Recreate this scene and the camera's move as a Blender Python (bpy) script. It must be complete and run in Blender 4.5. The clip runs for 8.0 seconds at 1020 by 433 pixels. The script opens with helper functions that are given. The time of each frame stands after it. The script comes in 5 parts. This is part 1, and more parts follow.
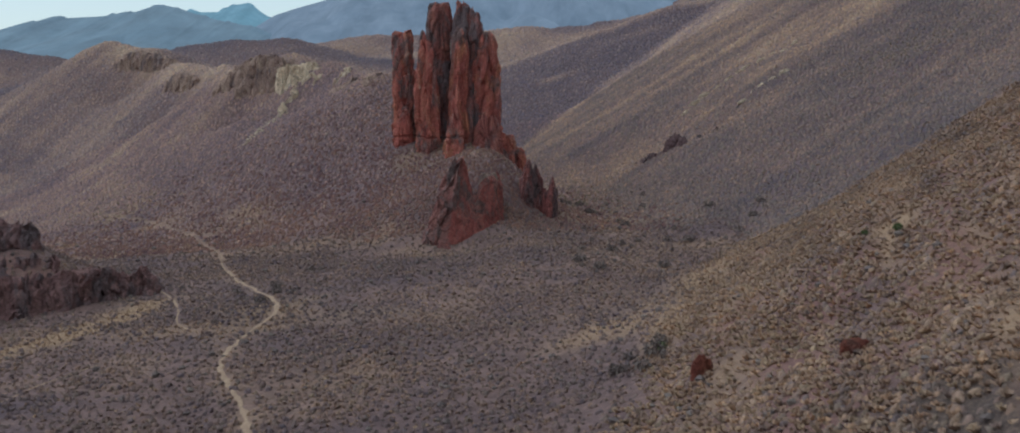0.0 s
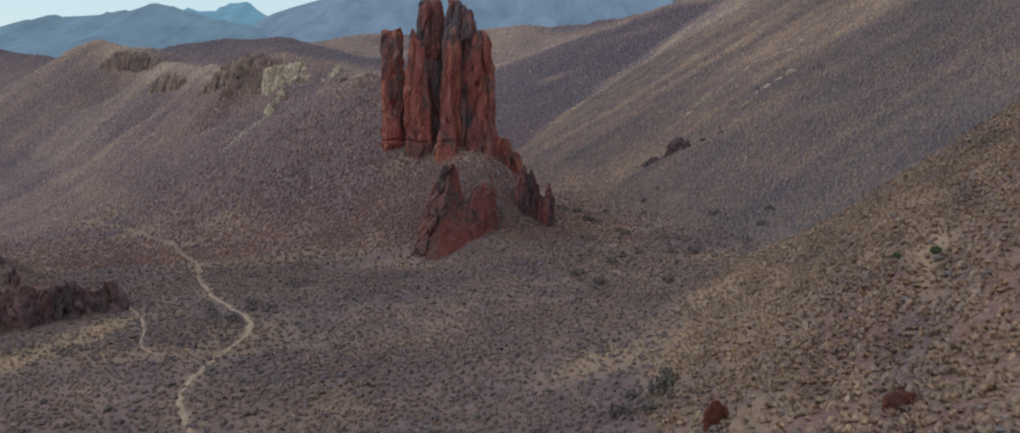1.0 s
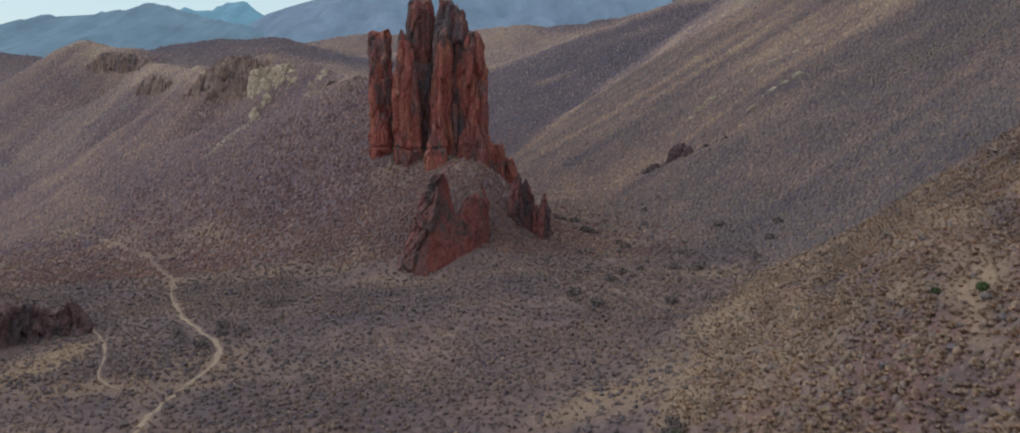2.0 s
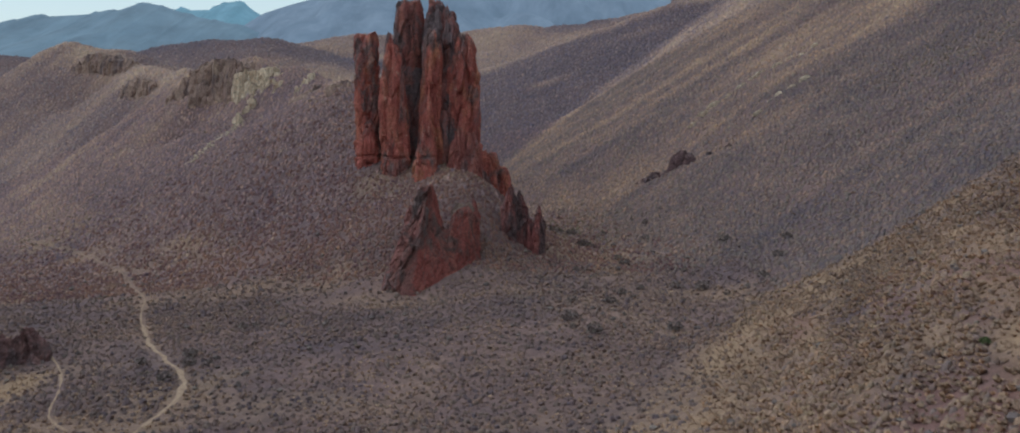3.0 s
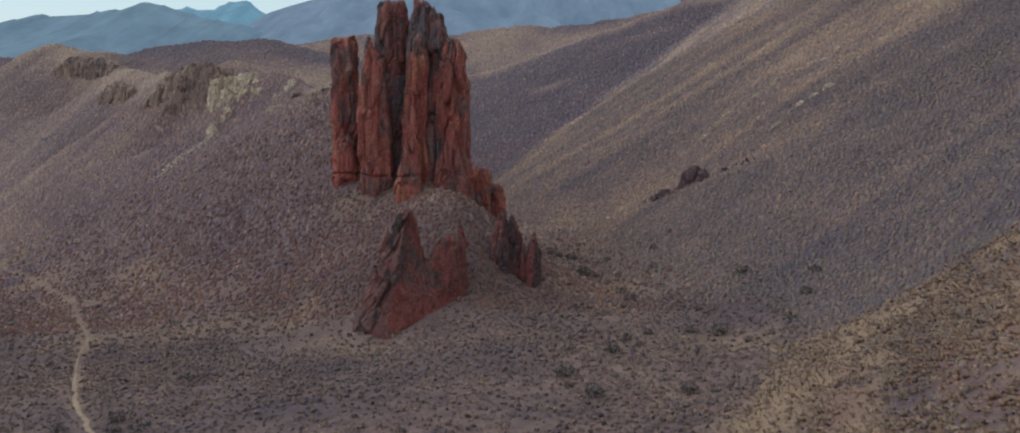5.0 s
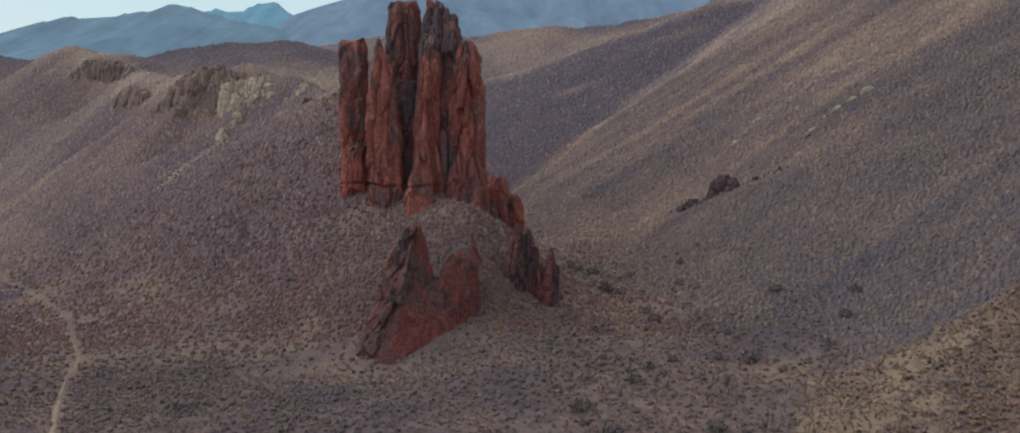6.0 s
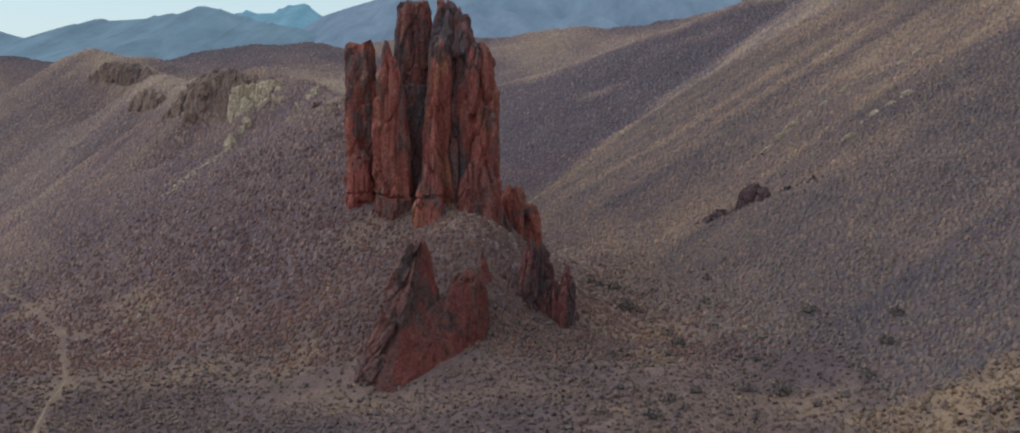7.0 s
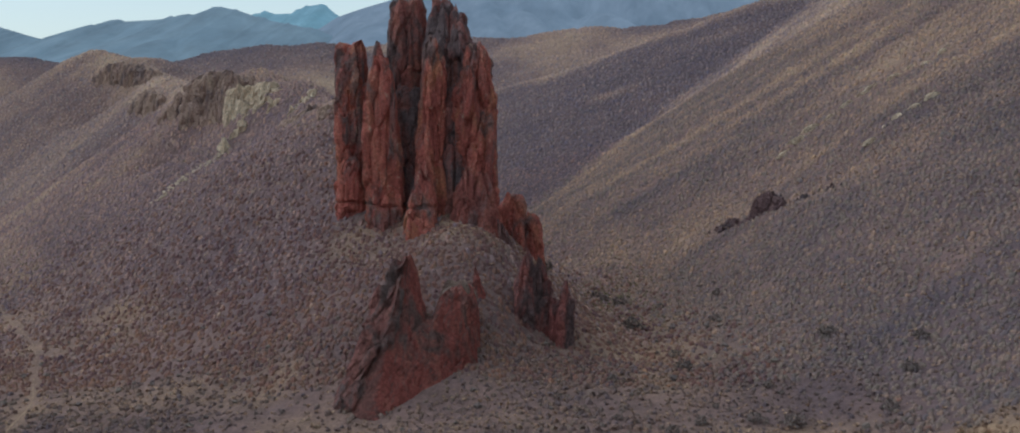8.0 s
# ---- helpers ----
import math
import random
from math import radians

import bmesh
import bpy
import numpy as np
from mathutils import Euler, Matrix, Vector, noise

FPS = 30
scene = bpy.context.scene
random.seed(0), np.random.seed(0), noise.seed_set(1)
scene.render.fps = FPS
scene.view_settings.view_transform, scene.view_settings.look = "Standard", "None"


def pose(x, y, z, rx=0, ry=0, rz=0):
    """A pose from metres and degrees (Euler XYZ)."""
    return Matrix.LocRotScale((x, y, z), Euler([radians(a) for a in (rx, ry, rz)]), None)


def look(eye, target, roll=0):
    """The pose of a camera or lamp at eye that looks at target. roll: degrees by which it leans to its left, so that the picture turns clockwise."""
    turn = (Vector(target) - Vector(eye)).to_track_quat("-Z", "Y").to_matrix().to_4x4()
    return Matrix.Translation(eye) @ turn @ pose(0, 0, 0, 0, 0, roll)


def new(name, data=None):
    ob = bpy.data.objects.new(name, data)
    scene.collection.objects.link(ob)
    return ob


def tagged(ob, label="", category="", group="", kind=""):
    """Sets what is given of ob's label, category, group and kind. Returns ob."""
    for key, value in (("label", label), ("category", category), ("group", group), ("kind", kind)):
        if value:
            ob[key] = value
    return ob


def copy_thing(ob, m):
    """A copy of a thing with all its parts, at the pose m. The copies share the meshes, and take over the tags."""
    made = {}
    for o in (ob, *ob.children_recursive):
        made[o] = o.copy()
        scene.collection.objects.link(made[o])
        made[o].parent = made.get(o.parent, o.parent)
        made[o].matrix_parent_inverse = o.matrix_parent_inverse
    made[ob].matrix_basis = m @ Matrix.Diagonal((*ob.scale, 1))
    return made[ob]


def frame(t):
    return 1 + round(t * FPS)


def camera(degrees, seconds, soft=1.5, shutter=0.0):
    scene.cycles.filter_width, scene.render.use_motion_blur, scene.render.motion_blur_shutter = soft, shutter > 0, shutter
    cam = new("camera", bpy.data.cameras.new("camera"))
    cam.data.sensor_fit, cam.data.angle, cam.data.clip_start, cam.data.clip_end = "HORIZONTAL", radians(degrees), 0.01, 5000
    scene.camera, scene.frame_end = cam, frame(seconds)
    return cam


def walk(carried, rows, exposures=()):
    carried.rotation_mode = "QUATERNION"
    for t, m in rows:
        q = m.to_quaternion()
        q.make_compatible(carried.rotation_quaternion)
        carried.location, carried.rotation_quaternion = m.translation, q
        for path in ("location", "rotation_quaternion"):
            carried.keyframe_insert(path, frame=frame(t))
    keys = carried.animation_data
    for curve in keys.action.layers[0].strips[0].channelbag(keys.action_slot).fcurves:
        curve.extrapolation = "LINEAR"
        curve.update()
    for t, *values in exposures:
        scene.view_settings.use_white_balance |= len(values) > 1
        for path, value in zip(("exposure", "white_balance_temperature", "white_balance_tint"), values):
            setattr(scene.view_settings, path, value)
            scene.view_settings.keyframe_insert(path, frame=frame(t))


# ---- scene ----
cam = camera(52.6, 8.0, soft=1.8, shutter=0.5)
METRES, EYE, TILT, LEAN, TURN = 80.0, 31.2, 0.0, -3.35, 0.0
ROWS = [
    (0.0, 0.0, 0.0, 0.0, -0.45, -7.63, 3.33),
    (0.5, 0.006, 0.0662, 0.001, -0.46, -7.65, 3.33),
    (1.0, 0.0129, 0.1324, 0.0036, -0.49, -7.68, 3.32),
    (1.5, 0.0199, 0.1977, 0.0075, -0.52, -7.7, 3.33),
    (3.0, 0.0408, 0.3886, 0.0253, -0.64, -7.76, 3.36),
    (3.5, 0.0481, 0.45, 0.0311, -0.68, -7.78, 3.36),
    (4.0, 0.0565, 0.5111, 0.0358, -0.67, -7.79, 3.36),
    (5.5, 0.0868, 0.6927, 0.0456, 0.48, -7.72, 3.39),
    (6.0, 0.0979, 0.7537, 0.0485, 1.4, -7.63, 3.46),
    (6.5, 0.1103, 0.8144, 0.0509, 2.38, -7.56, 3.51),
    (7.0, 0.1237, 0.8735, 0.053, 3.09, -7.49, 3.58),
    (7.5, 0.1382, 0.9304, 0.0538, 3.63, -7.44, 3.6),
    (8.0, 0.1536, 0.9847, 0.0548, 4.13, -7.42, 3.63),
]
walk(cam, [(t, pose(0, 0, EYE, TILT, LEAN, TURN) @ pose(METRES * x, METRES * y, METRES * z, 90 + pitch, roll, yaw)) for t, x, y, z, yaw, pitch, roll in ROWS],
     exposures=[(0.0, 0.02, 5770, 8), (8.0, 0.0, 5800, 8)])

# ---- world and sun: a thin bright overcast, the soft sun behind cloud on the left ----
SUN_AZIMUTH, SUN_HEIGHT = -76.0, 48.0          # degrees clockwise from +y, degrees up
world = bpy.data.worlds.new("sky")
scene.world = world
world.use_nodes = True
wn = world.node_tree
sky = wn.nodes.new("ShaderNodeTexSky")
sky.sky_type = "NISHITA"
sky.sun_disc = False
sky.sun_elevation, sky.sun_rotation = radians(SUN_HEIGHT), radians(SUN_AZIMUTH)
sky.altitude, sky.air_density, sky.dust_density, sky.ozone_density = 1200, 1.0, 1.5, 1.0
back = wn.nodes["Background"]
back.inputs["Strength"].default_value = 0.108
cloud = wn.nodes.new("ShaderNodeMix")                # the cloud layer whitens the clear sky
cloud.data_type = "RGBA"
cloud.inputs[0].default_value = 0.65
cloud.inputs[7].default_value = (6.5, 7.3, 6.9, 1)
wn.links.new(sky.outputs["Color"], cloud.inputs[6])
wn.links.new(cloud.outputs[2], back.inputs["Color"])
sun = new("sun", bpy.data.lights.new("sun", "SUN"))
sun.data.energy, sun.data.angle, sun.data.color = 0.95, radians(60), (1.0, 0.95, 0.90)
a, e = radians(SUN_AZIMUTH), radians(SUN_HEIGHT)
sun.matrix_world = look((600 * math.sin(a) * math.cos(e), 600 * math.cos(a) * math.cos(e), 600 * math.sin(e)), (0, 0, 0))


# ---- noise for shaping ----
def lattice(i, j, k, seed):
    h = (i * 374761393 + j * 668265263 + k * 2147483647 + seed * 974711) & 0xFFFFFFFF
    h = ((h ^ (h >> 13)) * 1274126177) & 0xFFFFFFFF
    h = ((h ^ (h >> 16)) * 2246822519) & 0xFFFFFFFF
    return ((h ^ (h >> 15)) & 0xFFFF) / 32767.5 - 1.0


def vnoise(x, y, z, seed=0):
    x, y, z = np.broadcast_arrays(np.asarray(x, float), np.asarray(y, float), np.asarray(z, float))
    i, j, k = (np.floor(v).astype(np.int64) for v in (x, y, z))
    u, v, w = (f * f * (3 - 2 * f) for f in (x - i, y - j, z - k))
    out = 0.0
    for di in (0, 1):
        for dj in (0, 1):
            for dk in (0, 1):
                out = out + lattice(i + di, j + dj, k + dk, seed) * (u if di else 1 - u) * (v if dj else 1 - v) * (w if dk else 1 - w)
    return out


def fbm(x, y, z=0.0, octaves=4, seed=0):
    out, amp, f = 0.0, 0.5, 1.0
    for o in range(octaves):
        out = out + amp * vnoise(x * f + 17.3 * o, y * f - 9.1 * o, np.asarray(z) * f + 5.7 * o, seed + o)
        amp, f = amp * 0.5, f * 2.03
    return out


def crease(x, y, z=0.0, octaves=3, seed=0):
    """Sharp grooves: -1 in the groove, 0 between."""
    out, amp, f = 0.0, 0.6, 1.0
    for o in range(octaves):
        out = out - amp * (1 - np.abs(vnoise(x * f + 3.3 * o, y * f + 8.1 * o, np.asarray(z) * f, seed + o))) ** 4
        amp, f = amp * 0.5, f * 2.1
    return out


def cells(x, y, z, seed=0):
    """Broken blocks: the value of the nearest block, and the distance to its joint."""
    x, y, z = np.broadcast_arrays(np.asarray(x, float), np.asarray(y, float), np.asarray(z, float))
    i, j, k = (np.floor(v).astype(np.int64) for v in (x, y, z))
    near, next_, value = np.full(x.shape, 9.0), np.full(x.shape, 9.0), np.zeros(x.shape)
    for di in (-1, 0, 1):
        for dj in (-1, 0, 1):
            for dk in (-1, 0, 1):
                a, b, c = i + di, j + dj, k + dk
                d = np.sqrt((a + 0.5 + 0.45 * lattice(a, b, c, seed) - x) ** 2 + (b + 0.5 + 0.45 * lattice(a, b, c, seed + 1) - y) ** 2
                            + (c + 0.5 + 0.45 * lattice(a, b, c, seed + 2) - z) ** 2)
                closer = d < near
                next_ = np.where(closer, near, np.minimum(next_, d))
                value = np.where(closer, lattice(a, b, c, seed + 3), value)
                near = np.minimum(near, d)
    return value, next_ - near


# ---- the lie of the land ----
def smax(a, b, k):
    h = np.clip(0.5 + 0.5 * (a - b) / k, 0, 1)
    return b * (1 - h) + a * h + k * h * (1 - h)


def smin(a, b, k):
    return -smax(-a, -b, k)


def face(p, x, y):
    """A hillside: height at (x0, y0), rise towards x and y."""
    z0, x0, y0, gx, gy = p
    return z0 + gx * (x - x0) + gy * (y - y0)


def ridge(x, y, crest, left, right, k=6.0, round_=5.0):
    """A ridge along a crest line, with the fall of its left and right side."""
    out = None
    for (x0, y0, z0), (x1, y1, z1) in zip(crest[:-1], crest[1:]):
        dx, dy = x1 - x0, y1 - y0
        t = np.clip(((x - x0) * dx + (y - y0) * dy) / (dx * dx + dy * dy), 0, 1)
        d = np.hypot(x - x0 - t * dx, y - y0 - t * dy)
        w = np.clip(0.5 + ((x - x0) * dy - (y - y0) * dx) / math.hypot(dx, dy) / 20, 0, 1)
        h = z0 + t * (z1 - z0) - (left * (1 - w) + right * w) * (np.sqrt(d * d + round_ * round_) - round_)
        out = h if out is None else smax(out, h, k)
    return out


SPIRE_RIDGE = [(-6, 213, 18.2), (-14, 232, 21), (-30, 260, 31), (-47, 289, 34.2), (-62, 314, 37.3), (-78, 336, 35.2), (-97, 368, 34.2),
               (-143, 437, 40), (-171, 459, 44.5), (-196, 478, 32.5), (-222, 500, 22), (-290, 545, -6)]
FAR_SPUR = [(-40, 415, 26), (0, 420, 34.5), (35, 420, 46), (70, 420, 58.5), (200, 440, 107)]
SUMMIT = [(-168, 463, 44.2), (-150, 464, 41.5), (-130, 456, 34), (-110, 445, 28.5), (-92, 425, 24)]
ROLLING = [(-145, 800, 57), (-85, 800, 60), (4, 800, 62), (39, 800, 64), (160, 800, 84), (400, 820, 130)]
KNOLL = [(-216, 650, 36), (-192, 650, 45), (-165, 650, 50.5), (-134, 650, 52.5), (-112, 655, 47)]
WEST_HILL = [(-470, 700, 66), (-335, 700, 48), (-299, 700, 42), (-272, 690, 25)]
SWELLS = [(26, 96, 22, 1.8), (30, 70, 14, -1.7), (51, 166, 22, -1.9), (25, 233, 22, -2.1), (-30, 205, 14, 1.7), (0, 187, 14, 1.7),
          (72, 187, 14, 1.5), (1, 277, 22, 1.5), (62, 259, 14, 1.5), (50, 233, 14, 1.5), (34, 254, 14, -1.5), (-81, 163, 13, 9.0), (-71, 155, 7, 4.0),
          (-73, 293, 11, -7.0), (-114, 347, 12, -6.0), (-147, 413, 12, -7.0), (-55, 273, 9, -4.5), (-7, 180.5, 7, -1.4), (6.5, 196.8, 5, -1.3), (-12, 212.5, 9, -2.3)]


def land(x, y):
    """Height of the ground."""
    x, y = np.asarray(x, float), np.asarray(y, float)
    h = 2.12 + 0.068 * np.clip(x, -150, 150) - 0.004 * (np.clip(y, 0, 500) - 170)
    h = smax(h, ridge(x, y, SPIRE_RIDGE, 0.70, 0.91), 7)
    east = smin(smin(face((7.06, 40, 200, 0.453, 0.209), x, y), face((45.7, 60, 320, 0.668, -0.024), x, y), 8), 120, 20)
    h = smax(h, east, 6)
    h = smax(h, smin(face((6.53, 20, 100, 0.581, -0.184), x, y), 110, 20), 5)
    h = smax(h, ridge(x, y, FAR_SPUR, 0.46, 0.46, 8, 6), 4)
    h = smax(h, ridge(x, y, SUMMIT, 0.55, 0.55, 8, 10), 8)
    h = smax(h, ridge(x, y, ROLLING, 0.2, 0.2, 12, 20), 12)
    h = smax(h, ridge(x, y, KNOLL, 0.26, 0.26, 10, 12), 10)
    h = smax(h, ridge(x, y, WEST_HILL, 0.3, 0.3, 10, 12), 10)
    for sx, sy, r, up in SWELLS:
        h = h + up * np.exp(-((x - sx) ** 2 + (y - sy) ** 2) / r ** 2)
    gully = np.clip((x - 38) / 22, 0, 1) * np.clip((y - 165) / 25, 0, 1) * np.clip((420 - y) / 60, 0, 1)
    h = h + gully * 1.1 * fbm((0.907 * y - 0.421 * x) / 7, (0.907 * x + 0.421 * y) / 70, 0, 3, 37)
    far = np.clip((np.hypot(x, y - 120) - 330) / 300, 0, 1)
    steep = np.clip((h - 6) / 14, 0, 1)
    h = h + fbm(x / 14, y / 14, 0, 3, 3) * (0.5 + 0.5 * steep) + fbm(x / 3.1, y / 3.1, 0, 3, 11) * (0.28 + 0.3 * steep)
    return h + far * (fbm(x / 70, y / 70, 0, 4, 23) * 6 + crease(x / 60, y / 95, 0, 3, 29) * 4 + 2)


# ---- materials ----
def material(name, rough=0.95):
    m = bpy.data.materials.new(name)
    m.use_nodes = True
    n = m.node_tree.nodes
    b = n["Principled BSDF"]
    b.inputs["Roughness"].default_value = rough
    b.inputs["Specular IOR Level"].default_value = 0.15
    return m, m.node_tree, b


def add(tree, kind, **values):
    node = tree.nodes.new("ShaderNode" + kind)
    for key, value in values.items():
        if key in node.inputs:
            node.inputs[key].default_value = value
    return node


def coords(tree, scale=(1, 1, 1)):
    g = tree.nodes.new("ShaderNodeNewGeometry")
    m = tree.nodes.new("ShaderNodeMapping")
    m.inputs["Scale"].default_value = scale
    tree.links.new(g.outputs["Position"], m.inputs["Vector"])
    return m.outputs["Vector"]


def noise_tex(tree, vector, scale, detail=4.0, rough=0.55, distortion=0.0):
    t = add(tree, "TexNoise", Scale=scale, Detail=detail, Roughness=rough, Distortion=distortion)
    tree.links.new(vector, t.inputs["Vector"])
    return t.outputs["Fac"]


def ramp(tree, fac, stops):
    r = tree.nodes.new("ShaderNodeValToRGB")
    while len(r.color_ramp.elements) < len(stops):
        r.color_ramp.elements.new(0.5)
    for el, (pos, col) in zip(r.color_ramp.elements, stops):
        el.position = pos
        el.color = (*col, 1) if len(col) == 3 else col
    tree.links.new(fac, r.inputs["Fac"])
    return r.outputs["Color"]


def mix(tree, fac, a, b, blend="MIX"):
    m = tree.nodes.new("ShaderNodeMix")
    m.data_type, m.blend_type = "RGBA", blend
    for sock, v in ((m.inputs[0], fac), (m.inputs[6], a), (m.inputs[7], b)):
        if isinstance(v, (int, float)):
            sock.default_value = v
        elif isinstance(v, tuple):
            sock.default_value = (*v, 1)
        else:
            tree.links.new(v, sock)
    return m.outputs[2]


def bump(tree, bsdf, height, strength, distance):
    b = add(tree, "Bump", Strength=strength, Distance=distance)
    tree.links.new(height, b.inputs["Height"])
    tree.links.new(b.outputs["Normal"], bsdf.inputs["Normal"])


def grey(v):
    return (v, v, v)


def ground_material():
    m, t, b = material("dry_earth_and_litter")
    v = coords(t)
    tone_ = t.nodes.new("ShaderNodeMath")
    tone_.operation = "MULTIPLY_ADD"
    tone_.inputs[1].default_value, tone_.inputs[2].default_value = 0.5, -0.25
    t.links.new(noise_tex(t, v, 0.22, 6, 0.72), tone_.inputs[0])
    total = t.nodes.new("ShaderNodeMath")
    total.operation = "ADD"
    t.links.new(tone_.outputs[0], total.inputs[0])
    t.links.new(tree_attr(t, "tone"), total.inputs[1])
    earth = ramp(t, total.outputs[0], [(0.0, (0.098, 0.078, 0.094)), (0.3, (0.150, 0.104, 0.108)), (0.55, (0.212, 0.138, 0.124)), (0.8, (0.310, 0.210, 0.158)), (1.0, (0.395, 0.285, 0.200))])
    fine = ramp(t, noise_tex(t, v, 2.2, 5, 0.7), [(0.32, (0.74, 0.72, 0.74)), (0.5, (0.97, 0.95, 0.95)), (0.68, (1.22, 1.17, 1.12))])
    col = mix(t, 1.0, earth, fine, "MULTIPLY")
    brush = ramp(t, noise_tex(t, v, 0.45, 4, 0.75), [(0.38, grey(0.76)), (0.5, grey(1.0)), (0.62, grey(1.16))])
    col = mix(t, 1.0, col, brush, "MULTIPLY")
    dry = tree_attr(t, "dry")
    col = mix(t, dry, col, mix(t, 1.0, (0.365, 0.245, 0.158), fine, "MULTIPLY"))
    col = mix(t, tree_attr(t, "rust"), col, mix(t, 1.0, (0.235, 0.130, 0.112), fine, "MULTIPLY"))
    pebbles = ramp(t, noise_tex(t, v, 2.4, 6, 0.8), [(0.38, (0.058, 0.044, 0.039)), (0.52, (0.110, 0.080, 0.066)), (0.66, (0.22, 0.160, 0.120))])
    col = mix(t, tree_attr(t, "gravel"), col, pebbles)
    t.links.new(col, b.inputs["Base Color"])
    bump(t, b, noise_tex(t, v, 1.6, 6, 0.7), 0.8, 0.35)
    return m


def tree_attr(t, name):
    n = t.nodes.new("ShaderNodeAttribute")
    n.attribute_name = name
    return n.outputs["Fac"]


def rock_material(name, reds, dark, pale, dark_from=0.5, pale_from=0.64, side=0.0, orange=None, seams=0.25, varnish=None):
    m, t, b = material(name, 0.9)
    v = coords(t)
    tall = coords(t, (1.0, 1.0, 0.16))
    base = ramp(t, noise_tex(t, tall, 0.55, 6, 0.62, 0.4), [(0.3, reds[0]), (0.5, reds[1]), (0.72, reds[2])])
    if orange:
        glow = ramp(t, noise_tex(t, coords(t, (1, 1, 0.5)), 0.22, 5, 0.65, 0.6), [(0.54, grey(0.0)), (0.66, grey(0.8))])
        base = mix(t, glow, base, orange)
    patches = noise_tex(t, coords(t, (1, 1, 0.3)), 0.24, 7, 0.68, 0.8)
    if varnish:                                        # desert varnish coats the weathered summits
        g = t.nodes.new("ShaderNodeNewGeometry")
        split = t.nodes.new("ShaderNodeSeparateXYZ")
        t.links.new(g.outputs["Position"], split.inputs[0])
        up = add(t, "MapRange")
        for key, value in zip(("From Min", "From Max", "To Min", "To Max"), (varnish[0], varnish[1], 0.0, 0.085)):
            up.inputs[key].default_value = value
        t.links.new(split.outputs["Z"], up.inputs["Value"])
        total = t.nodes.new("ShaderNodeMath")
        t.links.new(patches, total.inputs[0])
        t.links.new(up.outputs["Result"], total.inputs[1])
        patches = total.outputs[0]
    stain = ramp(t, patches, [(dark_from - 0.04, grey(0.0)), (dark_from + 0.07, grey(0.92))])
    # darker on faces turned one way, broken up into patches
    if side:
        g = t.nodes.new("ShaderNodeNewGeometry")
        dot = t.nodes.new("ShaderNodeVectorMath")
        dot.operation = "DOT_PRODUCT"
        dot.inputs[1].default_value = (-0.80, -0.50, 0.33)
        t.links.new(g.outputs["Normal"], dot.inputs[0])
        side_dark = ramp(t, dot.outputs["Value"], [(0.35, grey(0.0)), (0.62, grey(side))])
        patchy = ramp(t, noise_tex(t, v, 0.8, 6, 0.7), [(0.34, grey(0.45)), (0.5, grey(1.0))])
        stain = mix(t, 1.0, stain, mix(t, 1.0, side_dark, patchy, "MULTIPLY"), "LIGHTEN")
    col = mix(t, stain, base, dark)
    speck = ramp(t, noise_tex(t, coords(t, (1, 1, 0.45)), 1.1, 7, 0.7, 0.5), [(pale_from, grey(0.0)), (pale_from + 0.1, grey(0.75))])
    col = mix(t, speck, col, pale)
    spots = ramp(t, noise_tex(t, v, 3.4, 4, 0.6), [(0.62, grey(0.0)), (0.7, grey(0.5))])
    col = mix(t, spots, col, pale)
    crack = ramp(t, noise_tex(t, coords(t, (1.0, 1.0, 0.35)), 0.9, 8, 0.75, 1.2), [(0.36, grey(0.55)), (0.44, grey(1.0)), (0.6, grey(1.12))])
    col = mix(t, 1.0, col, crack, "MULTIPLY")
    joint = add(t, "TexVoronoi", Scale=0.62)
    joint.feature = "DISTANCE_TO_EDGE"
    warp = t.nodes.new("ShaderNodeVectorMath")
    warp.operation = "MULTIPLY_ADD"
    warp.inputs[1].default_value = (0.9, 0.9, 0.9)
    wander = add(t, "TexNoise", Scale=0.8, Detail=4.0)
    t.links.new(coords(t, (1, 1, 0.4)), wander.inputs["Vector"])
    t.links.new(wander.outputs["Color"], warp.inputs[0])
    t.links.new(coords(t, (1, 1, 0.26)), warp.inputs[2])
    t.links.new(warp.outputs[0], joint.inputs["Vector"])
    seam = ramp(t, joint.outputs["Distance"], [(0.0, grey(1.0 - seams)), (0.03, grey(1.0))])
    col = mix(t, 1.0, col, seam, "MULTIPLY")
    fine = ramp(t, noise_tex(t, v, 2.6, 6, 0.75), [(0.32, grey(0.6)), (0.5, grey(1.02)), (0.68, grey(1.45))])
    col = mix(t, 1.0, col, fine, "MULTIPLY")
    t.links.new(col, b.inputs["Base Color"])
    height = mix(t, seams * 0.5, noise_tex(t, coords(t, (1, 1, 0.5)), 1.5, 8, 0.72), seam)
    bump(t, b, height, 1.0, 1.0)
    return m


